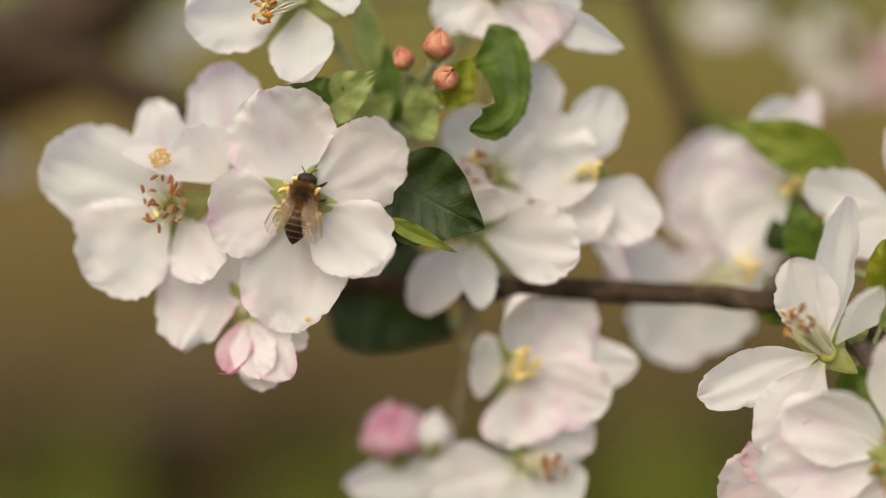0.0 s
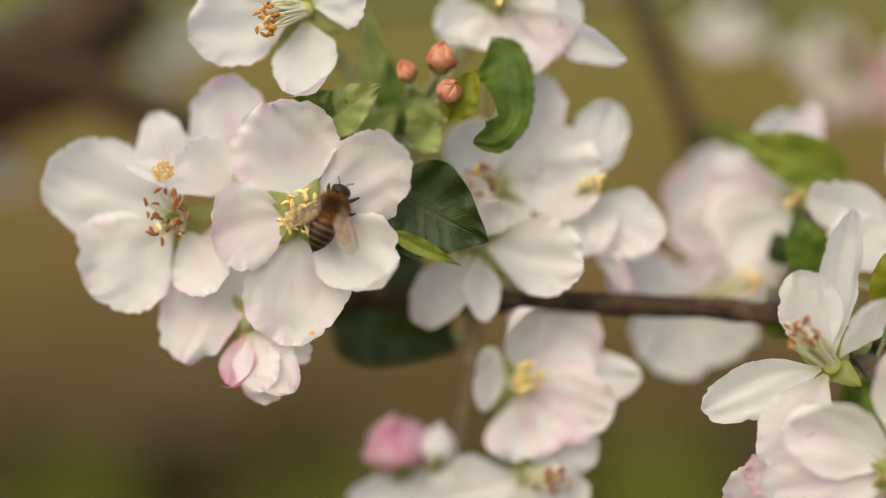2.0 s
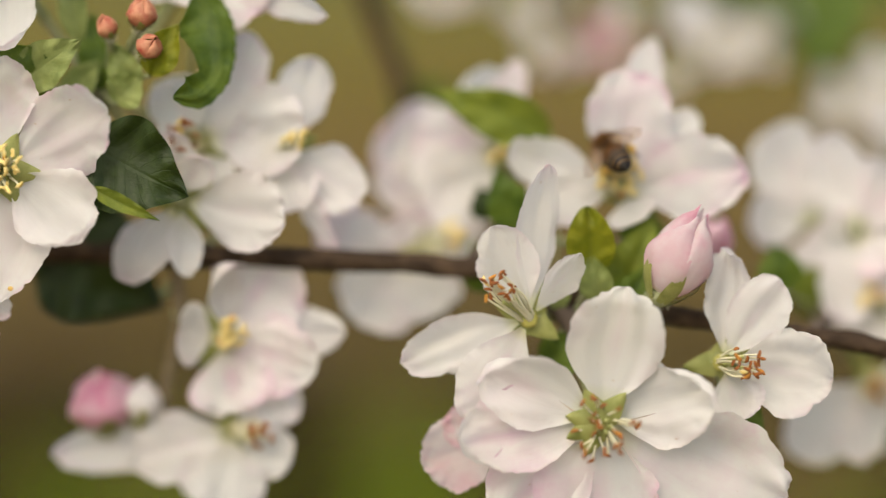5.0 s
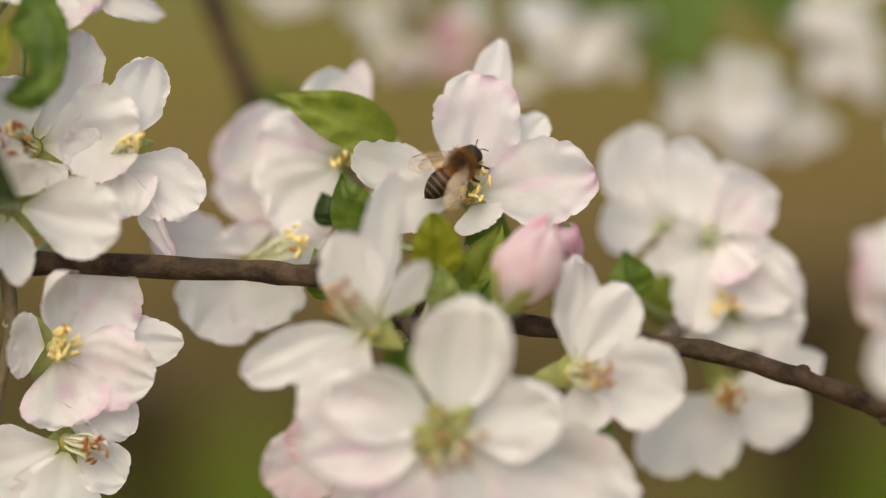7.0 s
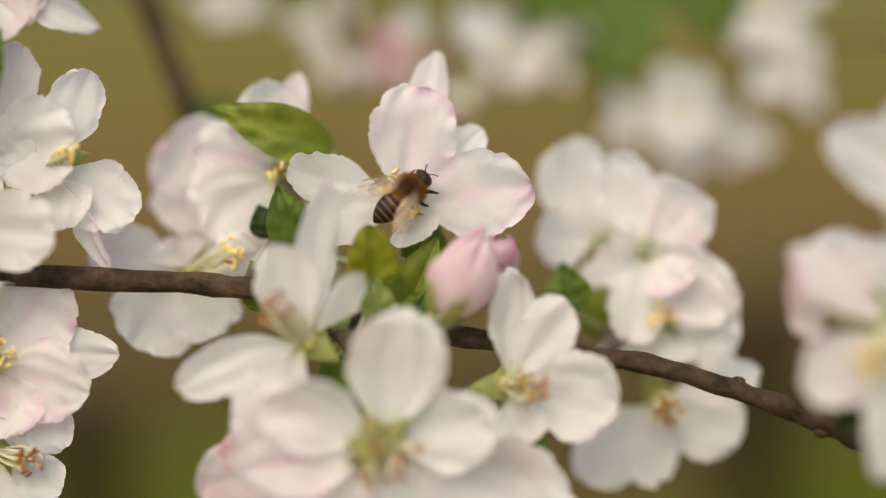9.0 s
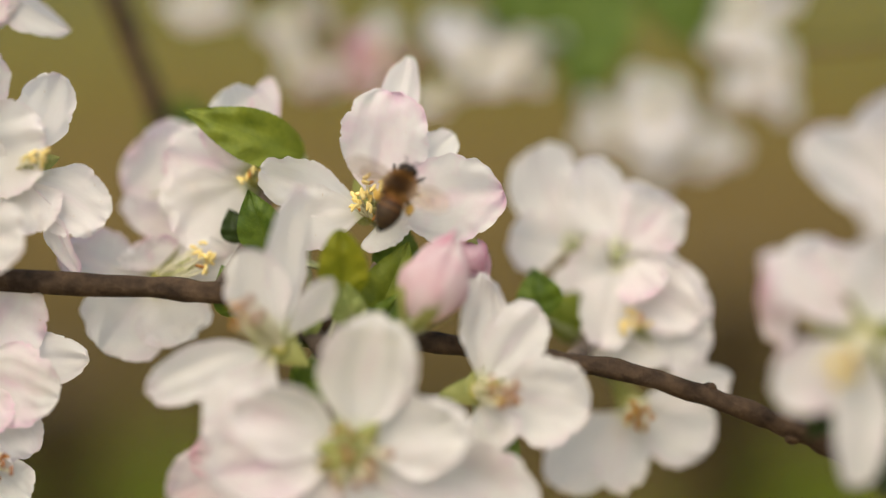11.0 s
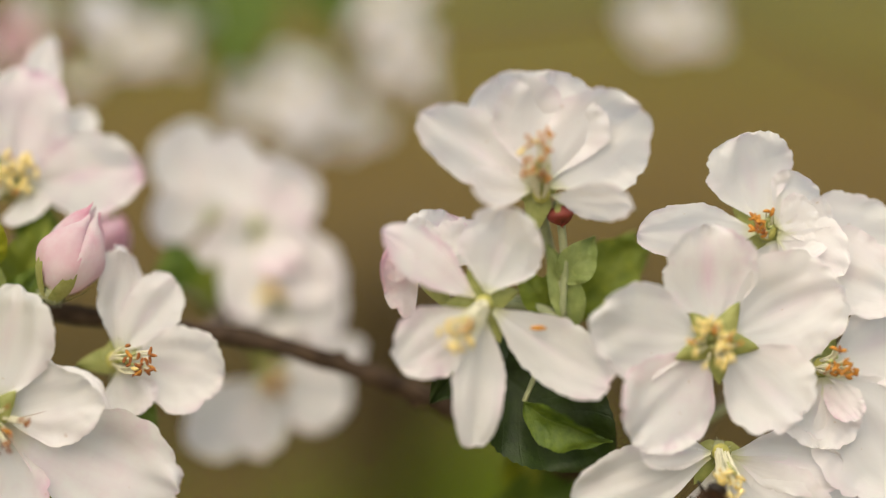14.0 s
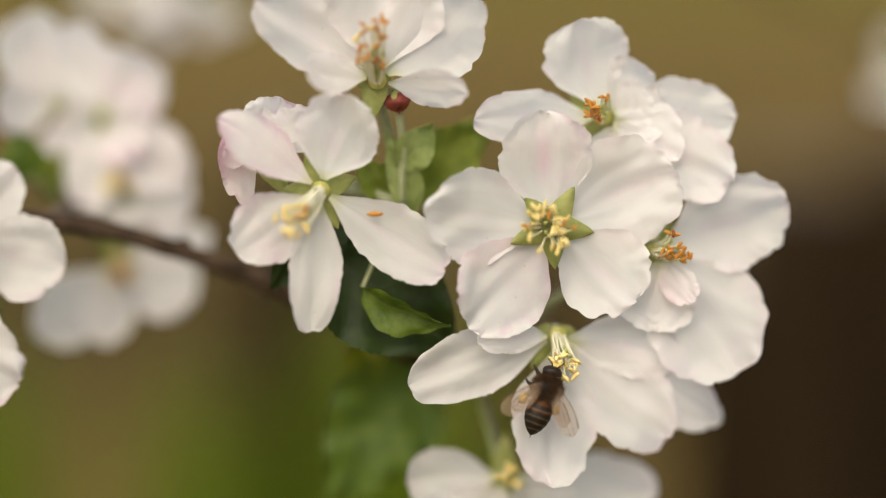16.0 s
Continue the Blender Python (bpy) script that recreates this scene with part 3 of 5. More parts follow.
def bee(label, load, coat, belly):
    """A worker honey bee: x ahead, z over its back. Returns it and its wings."""
    be = new("honey_bee")
    be.empty_display_size, be.scale = 0.005, (1.06, 1.06, 1.06)
    thorax = ball(2.2, 2.15, 2.0, 18, 12)
    th = part("thorax", thorax, CHITIN, be)
    part("fur", fur(2600, (0, 0, 0), (2.2, 2.15, 2.0), 0.95, 4), coat, th, "brown fur on the thorax")
    rings = []
    for i in range(45):
        s = i / 44
        r = 2.35 * math.sin(min(1, 0.10 + s * 0.95) * math.pi) ** 0.62 * (1 - 0.18 * s)
        rings.append((-1.7 - 6.9 * s, max(0.05, r * (1 + 0.05 * ((s * 6.2) % 1.0)))))
    ab = part("abdomen", lathe(rings), belly, be, "dark abdomen with pale bands")
    part("fur", fur(260, (-3.0, 0, 0), (1.3, 2.0, 1.9), 0.5, 6), coat, ab)
    hd = ball(1.1, 1.75, 1.5, 14, 10)
    bmesh.ops.translate(hd, verts=hd.verts, vec=(2.85 * MM, 0, -0.3 * MM))
    hd = part("head", hd, CHITIN, be, "black head")
    part("fur", fur(200, (2.75, 0, -0.1), (0.8, 1.1, 1.2), 0.5, 8), coat, hd)
    for side in (1, -1):
        ey = ball(0.62, 0.45, 0.95, 12, 8)
        bmesh.ops.translate(ey, verts=ey.verts, vec=(2.95 * MM, side * 1.2 * MM, -0.2 * MM))
        part("eye", ey, CHITIN, hd)
        pts = curve(((3.7, side * 0.4, 0.2), (4.3, side * 0.8, 0.6), (4.8, side * 1.4, -0.4)), 5)
        part("antenna", tube(pts, [0.1] * len(pts), 6), CHITIN, hd)
        for k, (x0, x1, x2, out) in enumerate(((1.2, 2.2, 3.0, 2.3), (0.1, -0.2, 0.3, 2.8), (-1.0, -2.4, -3.8, 2.6))):
            pts = curve(((x0, side * 1.2, -1.2), (x1, side * out, -1.4), (x2, side * (out + 0.5), -3.2)), 4)
            lg = part("leg", tube(pts, [0.34, 0.36, 0.38, 0.36, 0.32, 0.28, 0.24, 0.2, 0.14], 7), CHITIN, be)
            if k == 2 and load:
                pb = ball(1.0, 0.75, 0.85, 10, 8)
                for vert in pb.verts:
                    vert.co *= 1 + 0.15 * noise.noise(vert.co * 2200)
                bmesh.ops.translate(pb, verts=pb.verts, vec=(-2.9 * MM, side * 2.9 * MM, -1.4 * MM))
                part("pollen_load", pb, POLLEN, lg, "orange pollen packed on the hind leg")
    wings = []
    for side in (1, -1):
        for name, length, chord, x, z in (("forewing", 8.6, 3.5, 0.7, 1.75), ("hindwing", 6.0, 2.6, -0.4, 1.5)):
            bm, place = wing_sheet(length, chord, side)
            wg = part(name, bm, WING, be, "clear veined wing")
            for q, r in ((0.96, 0.07), (0.35, 0.035), (-0.2, 0.03)):
                part("vein", tube([place(i / 8, q * (1 - 0.1 * i / 8)) for i in range(9)], [r] * 9, 5), VEIN, wg)
            wings.append((wg, side, x, z))
    tagged(be, label, "bee")
    return be, wings


def bee_pose(u, d, v, heading, pitch, roll):
    """Back towards the viewer; heading: which way the head points in the u, v plane; pitch: head rises towards the viewer."""
    w = radians(heading)
    x, z = Vector((math.cos(w), 0, math.sin(w))), Vector((0, -1, 0))
    m = Matrix((x, z.cross(x), z)).transposed().to_4x4()
    return BASE @ Matrix.Translation((u * MM, d * MM, v * MM)) @ m @ pose(0, 0, 0, roll, -pitch, 0)


def wing_pose(side, x, z, back, rise):
    return Matrix.Translation((x * MM, side * 1.1 * MM, z * MM)) @ pose(0, 0, 0, 0, 0, side * back) @ pose(0, 0, 0, side * rise, 0, 0)

# ---- ground and distance ----
def ground_material():
    m, nt, b = material("orchard_ground", 0.95)
    co = nt.nodes.new("ShaderNodeTexCoord")
    sep = nt.nodes.new("ShaderNodeSeparateXYZ")
    nt.links.new(co.outputs["Object"], sep.inputs[0])
    soil = ramp(nt, grain(nt, 1.3, 6.0, shifted=False), [(0.3, (0.116, 0.078, 0.020)), (0.7, (0.184, 0.123, 0.038))])
    grass = ramp(nt, grain(nt, 0.9, 6.0, shifted=False), [(0.3, (0.105, 0.113, 0.007)), (0.7, (0.178, 0.172, 0.012))])
    wobble = calc(nt, "MULTIPLY", calc(nt, "SUBTRACT", grain(nt, 0.45, 3.0, shifted=False), 0.5), 5.0)
    y = calc(nt, "ADD", sep.outputs[1], wobble)
    far = ramp(nt, calc(nt, "DIVIDE", y, 40.0), [(0.50, (0, 0, 0)), (0.72, (1, 1, 1))])
    near = ramp(nt, calc(nt, "DIVIDE", y, 40.0), [(0.165, (1, 1, 1)), (0.235, (0, 0, 0))])
    strip = ramp(nt, calc(nt, "DIVIDE", y, 40.0), [(0.124, (0, 0, 0)), (0.142, (1, 1, 1))])
    # Shade under the trees, put into the colour of a near soil band.
    shaded_soil = ramp(nt, grain(nt, 2.0, 6.0, shifted=False), [(0.3, (0.021, 0.014, 0.004)), (0.7, (0.052, 0.037, 0.008))])
    c = mix(nt, calc(nt, "MULTIPLY", near, strip), mix(nt, far, soil, grass), shaded_soil)
    nt.links.new(c, b.inputs["Base Color"])
    b.inputs["Specular IOR Level"].default_value = 0.1
    relief(nt, b, grain(nt, 14.0, 5.0, shifted=False), 0.6, 0.05)
    return m


bm = bmesh.new()
bmesh.ops.create_grid(bm, x_segments=60, y_segments=60, size=60)
for vert in bm.verts:
    vert.co.z += 0.05 * noise.noise(vert.co * 0.5)
ground = link("ground", bm, ground_material())
tagged(ground, "brown orchard soil with strips of olive-green grass", "ground", kind="structure")
bm = bmesh.new()
bmesh.ops.create_grid(bm, x_segments=2, y_segments=2, size=2500)
far_ground = link("ground_distance", bm, plain("far_grass", (0.11, 0.12, 0.02), (0.19, 0.18, 0.035), 0.2, 0.95))
far_ground.location.z = -0.3
tagged(far_ground, "olive-green grassland that reaches the horizon", "ground", kind="structure")


def stake(x, y, height, radius, label, seed):
    """A dark weathered orchard stake, split and uneven; also stands in for background shade."""
    st = new("orchard_stake")
    st.location = (x, y, 0)
    pts = [(8 * noise.noise(Vector((k * 0.7, seed, 0))), 8 * noise.noise(Vector((k * 0.7, 0, seed))), -60 + (height * 1000 + 60) * k / 8) for k in range(9)]
    part("post", tube(pts, [radius * 1000] * 8 + [radius * 800], 12, 0.2, seed), STAKE, st)
    top = ball(radius * 780, radius * 780, radius * 120, 12, 6)
    bmesh.ops.translate(top, verts=top.verts, vec=[q * MM for q in pts[-1]])
    part("cut_end", top, BARK_GREY, st, "weathered grey end grain")
    return tagged(st, label, "stake", "orchard stakes")


def tuft(x, y, height, spread, blades, label, seed):
    """A clump of upright grass blades."""
    rnd = random.Random(seed)
    bm = bmesh.new()
    for _ in range(blades):
        w, r = rnd.uniform(0, 6.28), spread * math.sqrt(rnd.random())
        p = Vector((r * math.cos(w), r * math.sin(w), -0.02))
        lean, h = Vector((rnd.uniform(-0.008, 0.008), rnd.uniform(-0.008, 0.008), 0)), height - 0.030 * rnd.random()
        side = Vector((math.cos(w * 3), math.sin(w * 3), 0)) * 0.003
        m, t = p + Vector((0, 0, h * 0.6)) + lean * h * 0.5, p + Vector((0, 0, h)) + lean * h * 1.6
        v = [bm.verts.new(q) for q in (p - side, p + side, m + side * 0.8, m - side * 0.8, t)]
        bm.faces.new((v[0], v[1], v[2], v[3])), bm.faces.new((v[3], v[2], v[4]))
    ob = link("grass_tuft", bm, GRASS)
    ob.location = (x, y, 0)
    return tagged(ob, label, "grass", kind="stuff")


GRASS = plain("grass_blade", (0.16, 0.24, 0.010), (0.28, 0.38, 0.026), 3.0, 0.6, 0.2, 0.4)


# Besides the real stakes, wide ones are added to fill shaded background patches.
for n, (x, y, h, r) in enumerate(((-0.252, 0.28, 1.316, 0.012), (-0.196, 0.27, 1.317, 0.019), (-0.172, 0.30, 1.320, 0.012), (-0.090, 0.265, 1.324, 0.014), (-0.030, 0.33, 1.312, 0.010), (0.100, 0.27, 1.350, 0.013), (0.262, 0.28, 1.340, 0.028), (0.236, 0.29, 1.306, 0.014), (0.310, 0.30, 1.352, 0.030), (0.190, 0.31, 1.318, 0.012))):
    stake(x, y, h, r, "dark weathered orchard stake far out of focus, some added as background shade", n * 1.7)
for n, (x, y, h, r) in enumerate(((-0.227, 0.27, 1.336, 0.019), (-0.160, 0.28, 1.328, 0.011), (-0.061, 0.27, 1.342, 0.018), (-0.116, 0.29, 1.328, 0.010), (0.083, 0.27, 1.318, 0.018), (0.126, 0.28, 1.338, 0.013), (0.150, 0.30, 1.316, 0.014), (0.010, 0.29, 1.318, 0.014))):
    tuft(x, y, h, r, 520, "clump of fresh green grass far out of focus", n)

# ---- branch, leaves, blossoms ----
# The main branch and its spurs.
twig("branch", [(-107.4, 10.4, -6.0), (-51.3, 9.9, -7.8), (-24.3, 9.6, -9.7), (-5.1, 9.3, -15.5), (29.0, 8.7, -20.7), (48.4, 8.2, -24.0), (69.1, 7.3, -30.9), (77.8, 5.9, -34.4), (97.3, 3.9, -43.3), (115.5, 3.9, -51.9)], [2.23, 2.13, 2.03, 2.03, 1.94, 1.84, 1.84, 2.13, 2.90, 3.48], BARK, "slender dark brown apple branch with rough bark", knots=[(0.62, 1.4), (0.75, -1.2), (0.3, -1.4), (0.36, -1.3)])
twig("spur", [(-100.7, 11.0, -6.9), (-96.8, 11.6, 11.6), (-95.3, 8.2, 23.5), (-94.2, 7.6, 30.3)], [1.87, 1.87, 1.97, 1.18], BARK_GREY, "short grey-brown fruiting spur", seed=3.0)
twig("spur", [(-81.2, 9.9, -6.9), (-80.3, 11.0, -17.5), (-83.2, 13.2, -33.4), (-83.6, 13.8, -48.3)], [1.17, 1.17, 0.97, 0.87], SHOOT, "thin grey-brown side shoot hanging from the branch", seed=5.0)
twig("spur", [(-13.2, 9.3, -12.3), (-8.2, 7.1, -18.7), (-3.3, 5.2, -25.0)], [1.73, 2.31, 1.73], BARK_GREY, "short grey-brown fruiting spur", seed=7.0)
twig("spur", [(-6.8, 9.3, -13.6), (-0.9, 10.2, -8.7), (2.0, 10.7, -4.7)], [1.52, 1.90, 1.52], BARK_GREY, "short grey-brown fruiting spur", seed=8.0)
twig("spur", [(35.3, 8.7, -21.6), (40.0, 28.9, -18.4), (41.1, 31.2, -10.0)], [1.44, 1.80, 1.62], BARK_GREY, "short grey-brown fruiting spur", seed=9.0)
twig("spur", [(-27.3, 9.6, -9.7), (-20.7, 17.8, 0.9), (-18.8, 22.6, 9.3)], [1.29, 1.57, 1.38], BARK_GREY, "short grey-brown fruiting spur", seed=10.0)
twig("spur", [(98.1, 2.0, -42.4), (100.1, 1.3, -23.0), (100.9, 0.0, -6.2)], [1.77, 1.47, 1.18], SHOOT, "short grey-green fruiting spur", seed=11.0)
twig("spur", [(111.1, 3.9, -49.7), (122.7, 2.6, -44.4), (132.2, 1.3, -32.9)], [1.97, 1.57, 1.18], SHOOT, "short grey-green fruiting spur", seed=12.0)
# First cluster.
flower(-108.9, -6.6, 8.4, [
    (-94, 23.6, 19.2, 3.0, 0, 0.10, 0.14, 0.30, "b", 0.0),
    (107, 20.8, 19.9, 5.0, 0, 0.10, 0.18, 0.00, "b", 0.0),
    (28, 22.5, 16.7, 5.0, 0, 0.07, 0.13, 0.00, "b", 0.0),
    (-38, 20.3, 17.0, 5.0, 0, 0.07, 0.10, 0.00, "w", -0.7),
    (-170, 16.2, 16.7, 6.0, 0, 0.10, 0.18, 0.00, "b", 0.0),
], (13.7, 14.3, 15.2), "open white apple blossom blushed pink, full of yellow stamens", face=(0.9, 0.3), seed=11, stam=22, spread=4.4, reach=5.4, claw=1.9, front=2.4, size=0.995)
flower(-131.7, -5.1, 7.4, [
    (158, 26.2, 19.0, 4.0, 0, 0.10, 0.15, 0.15, "w", 0.0),
    (-144, 20.6, 20.6, 5.0, 0, 0.07, 0.06, 0.15, "w", 0.0),
    (104, 20.8, 10.4, -2.0, 0, 0.10, 0.15, 0.30, "b", 0.0),
    (-63, 14.7, 11.4, 4.0, 0, 0.12, 0.14, 0.00, "w", 0.0),
], (37.0, 12.8, 16.3), "white apple blossom with rust-brown anthers", face=(-1.7, 0.6), seed=12, hue='r', spread=5, stam=20, size=0.989)
flower(-122.0, -3.6, 11.1, [
    (95, 23.2, 15.5, -2.0, 0, 0.08, 0.16, 0.00, "b", 0.0),
    (-106, 31.6, 15.4, 4.0, 0, 0.11, 0.15, 0.00, "b", 0.0),
    (126, 13.1, 12.0, 6.0, 0, 0.11, 0.09, 0.00, "w", 0.0),
    (158, 19.5, 7.6, 12.0, 50, 0.10, 0.09, 0.15, "w", 0.0),
], (27.2, 11.4, 12.6), "pale apple blossom with a pollen stain, half behind another", face=(0.0, -0.2), seed=13, stam=0, size=0.984)
flower(-119.7, -4.7, -10.9, [
    (-70, 15.6, 9.8, 2.0, 0, 0.07, 0.16, 0.00, "w", 0.0),
    (-97, 11.9, 7.2, 6.0, 0, 0.08, 0.10, 0.00, "p", 0.6),
    (-71, 13.0, 9.1, 7.0, 0, 0.20, 0.10, 0.30, "w", 0.0),
    (-52, 15.7, 9.1, 6.0, 0, 0.20, 0.19, 0.15, "b", 0.0),
    (-29, 14.0, 6.0, 0.0, 0, 0.08, 0.19, 0.15, "b", 0.0),
], (24.8, 12.5, 34.8), "half-open deep pink apple blossom hanging down", face=(0.0, 0.0), seed=14, stam=0, size=0.988)
flower(-109.2, -4.3, 45.2, [
    (-170, 20.8, 16.4, 3.0, 0, 0.14, 0.06, 0.00, "w", 0.0),
    (-83, 16.0, 13.6, 7.0, 0, 0.07, 0.20, 0.00, "w", 0.4),
    (118, 15.1, 17.5, 2.0, 0, 0.06, 0.17, 0.00, "w", 0.0),
    (25, 11.9, 14.2, 2.0, 0, 0.13, 0.20, 0.00, "w", 0.0),
], (14.2, 12.1, -22.0), "white apple blossom at the top of the spur", face=(-6.7, -2.3), seed=15, hue='o', spread=3.2, size=0.987)
flower(-75.8, 8.0, 47.5, [
    (-150, 12.3, 8.7, 6.0, 0, 0.09, 0.13, 0.30, "w", 0.0),
    (-24, 16.0, 16.5, 3.0, 0, 0.08, 0.06, 0.15, "w", 0.0),
    (-24, 26.0, 8.2, 6.0, 35, 0.30, 0.09, 0.15, "w", 0.0),
    (21, 11.0, 20.9, 1.0, 0, 0.08, 0.11, 0.00, "w", 0.0),
    (122, 9.7, 16.5, 0.0, 0, 0.14, 0.14, 0.00, "w", 0.0),
    (-109, 9.5, 9.9, 4.0, 0, 0.12, 0.19, 0.15, "b", 0.0),
    (-46, 15.6, 13.2, 1.0, 0, 0.06, 0.08, 0.00, "b", 0.0),
], (-19.3, -0.4, -23.8), "white apple blossom seen from its side", face=(0.8, 2.3), seed=16, size=1.009)
bud(-90.4, -2.8, 32.4, 104, 4.8, 3.5, 2, "r", (-4.9, 10.6, -9.1), "tiny red bud in green sepals", 17, 0.0, size=0.981)
bud(-85.0, -2.8, 34.2, 77, 6.2, 5.0, 2, "r", (-10.5, 10.6, -10.9), "small red and pink bud in green sepals", 18, 0.0, size=0.981)
bud(-83.9, -3.6, 29.6, 43, 4.7, 4.3, 4, "r", (-11.6, 11.4, -6.2), "small orange-red bud with curled sepals", 19, 0.08, size=0.984)
leaf(-106.7, -4.3, 23.9, 33, 14.4, 8.6, 4, LEAF_PALE, "pale green serrated leaf behind a blossom", stem=(11.6, 12.1, -0.4), seed=20, fold=0.15, size=0.987)
leaf(-101.3, -3.6, 22.9, 143, 12.8, 9.8, 2, LEAF, "green serrated leaf beneath a white petal", stem=(6.1, 11.4, 0.6), seed=21, fold=0.25, size=0.984)
rolled_leaf(-75.9, 0.0, 40.5, 20.0, 13.0, LEAF, "green serrated leaf rolled along its midrib", stem=(-2.1, 11.2, -15.3), seed=22, size=1.002)
leaf(-97.4, 3.0, 31.8, 97, 15.5, 5.3, 0, LEAF_PALE, "pale downy young leaf at the spur", stem=(2.2, 4.7, -8.5), seed=25, fold=0.3, size=0.977)
leaf(-93.5, 4.0, 23.2, 97, 14.7, 6.5, 0, LEAF, "green young leaf deep in the spur", stem=(-1.8, 3.7, 0.3), seed=26, fold=0.2, size=0.983)
leaf(-86.3, 0.0, 22.5, 115, 10.4, 6.3, 0, LEAF_PALE, "pale downy young leaf at the spur", stem=(-9.2, 7.8, 1.0), seed=27, fold=0.3, size=0.977)
leaf(-83.4, -2.8, 25.5, 60, 10.7, 7.2, 0, LEAF_LIME, "small lime green leaf beside the red buds", stem=(-12.1, 10.6, -2.1), seed=28, size=0.981)
leaf(-93.8, -5.1, 12.9, -27, 20.5, 18.0, 3, LEAF_DARK_SHADED, "dark green glossy leaf beside the blossom", stem=(-1.6, 12.6, 10.2), seed=29, fold=0.12, arch=0.05, teeth=False, size=0.990)
leaf(-93.0, -9.0, 5.3, -25, 14.2, 3.0, 2, LEAF_FRESH, "pale green underside of a curled leaf", stem=(-4.2, 4.4, 5.0), seed=31, fold=0.3, size=0.985)
leaf(-105.8, 9.3, -3.2, -31, 25.8, 22.7, -3, LEAF_DARK_SHADED, "dark green leaf under the blossoms, deep shade put into its colour", stem=(5.2, 1.7, -3.7), seed=32, fold=0.05, size=0.986)
leaf(-89.7, -1.0, 20.5, 48, 7.0, 7.3, 0, LEAF_PALE, "pale green young leaf at the spur", stem=(-5.7, 8.8, 3.0), seed=33, size=0.981)
flower(-76.1, 9.9, 13.4, [
    (64, 23.0, 12.5, 2.0, 0, 0.10, 0.14, 0.00, "b", 0.0),
    (12, 20.8, 17.5, 4.0, 0, 0.13, 0.12, 0.15, "w", 0.0),
    (116, 14.0, 12.4, 1.0, 0, 0.09, 0.14, 0.00, "w", 0.0),
    (-160, 8.3, 11.3, 5.0, 0, 0.07, 0.11, 0.00, "w", 0.0),
    (-72, 9.5, 10.0, 3.0, 0, 0.07, 0.11, 0.00, "w", 0.0),
], (-20.8, -2.3, 11.6), "white apple blossom with brown anthers behind the leaf", face=(-2.2, 1.6), seed=34, hue='r', spread=3, size=0.982)
flower(-61.6, 11.0, 12.3, [
    (68, 18.8, 10.8, 2.0, 0, 0.11, 0.07, 0.00, "w", 0.0),
    (-30, 18.8, 13.6, 4.0, 0, 0.11, 0.11, 0.10, "w", 0.0),
    (-72, 12.0, 12.0, 5.0, 0, 0.14, 0.12, 0.15, "w", 0.0),
    (-62, 21.8, 6.2, 2.0, 40, 0.13, 0.16, 0.20, "b", 0.0),
    (165, 9.5, 11.5, 2.0, 0, 0.10, 0.15, 0.00, "w", 0.0),
], (-22.5, -0.6, -27.4), "white apple blossom with yellow anthers behind the leaf", face=(3.6, 2.2), seed=37, spread=2.2, stam=8, size=0.973)
flower(-79.1, 5.0, 3.1, [
    (-9, 20.5, 15.0, 6.0, 0, 0.11, 0.12, 0.00, "w", 0.0),
    (-124, 18.9, 11.7, 2.0, 0, 0.07, 0.16, 0.40, "w", 0.6),
    (-84, 14.6, 7.4, 4.0, 0, 0.06, 0.15, 0.15, "w", -0.5),
    (100, 12.6, 10.0, 4.0, 0, 0.09, 0.16, 0.15, "w", 0.0),
    (62, 9.5, 8.5, 5.0, 0, 0.10, 0.19, 0.30, "w", 0.4),
], (-16.4, 2.7, 20.7), "white apple blossom with long drooping petals", face=(0.0, 0.0), seed=38, stam=0, size=0.985)
flower(-72.2, 11.0, -22.1, [
    (53, 20.2, 18.9, 2.0, 0, 0.08, 0.11, 0.00, "b", 0.0),
    (4, 23.5, 10.3, 0.0, 0, 0.08, 0.16, 0.00, "w", 0.0),
    (-50, 21.1, 13.2, 1.0, 0, 0.11, 0.10, 0.15, "w", 0.0),
    (85, 14.5, 9.5, 9.0, 40, 0.12, 0.19, 0.00, "w", 0.5),
    (172, 7.8, 12.3, 7.0, 0, 0.08, 0.18, 0.00, "w", 0.0),
    (-75, 14.7, 16.5, 4.0, 0, 0.09, 0.08, 0.15, "b", 0.0),
    (-18, 19.0, 15.9, 6.0, 0, 0.09, 0.17, 0.30, "b", 0.0),
], (-9.0, -0.6, 4.6), "blushed apple blossom with yellow anthers on the lower shoot", face=(2.7, 0.9), seed=39, hue='y', spread=3, stam=14, size=0.976)
flower(-70.1, 12.1, -38.8, [
    (-171, 37.0, 10.9, 2.0, 0, 0.10, 0.18, 0.00, "w", 0.0),
    (-162, 20.6, 13.8, 4.0, 0, 0.08, 0.15, 0.00, "w", 0.0),
    (-105, 16.4, 17.3, 3.0, 0, 0.07, 0.11, 0.30, "w", 0.0),
    (-36, 13.0, 10.4, 2.0, 0, 0.13, 0.13, 0.00, "w", 0.0),
    (45, 5.7, 13.8, 3.0, 0, 0.06, 0.09, 0.30, "w", 0.0),
], (-11.2, -1.7, 21.9), "blurred white apple blossom low on the shoot", face=(5.6, -0.9), seed=40, hue='r', spread=2.6, stam=12, size=0.970)
bud(-94.5, 13.8, -38.5, 93, 12.1, 11.8, 4, "p", (11.5, -0.6, 4.1), "round deep pink apple bud on the lower shoot", 41, 0.0, size=0.963)
bud(-87.7, 11.0, -37.6, 80, 8.7, 6.4, 0, "w", (4.3, 2.3, 3.1), "pale apple bud behind the pink one", 42, 0.0, size=0.977)
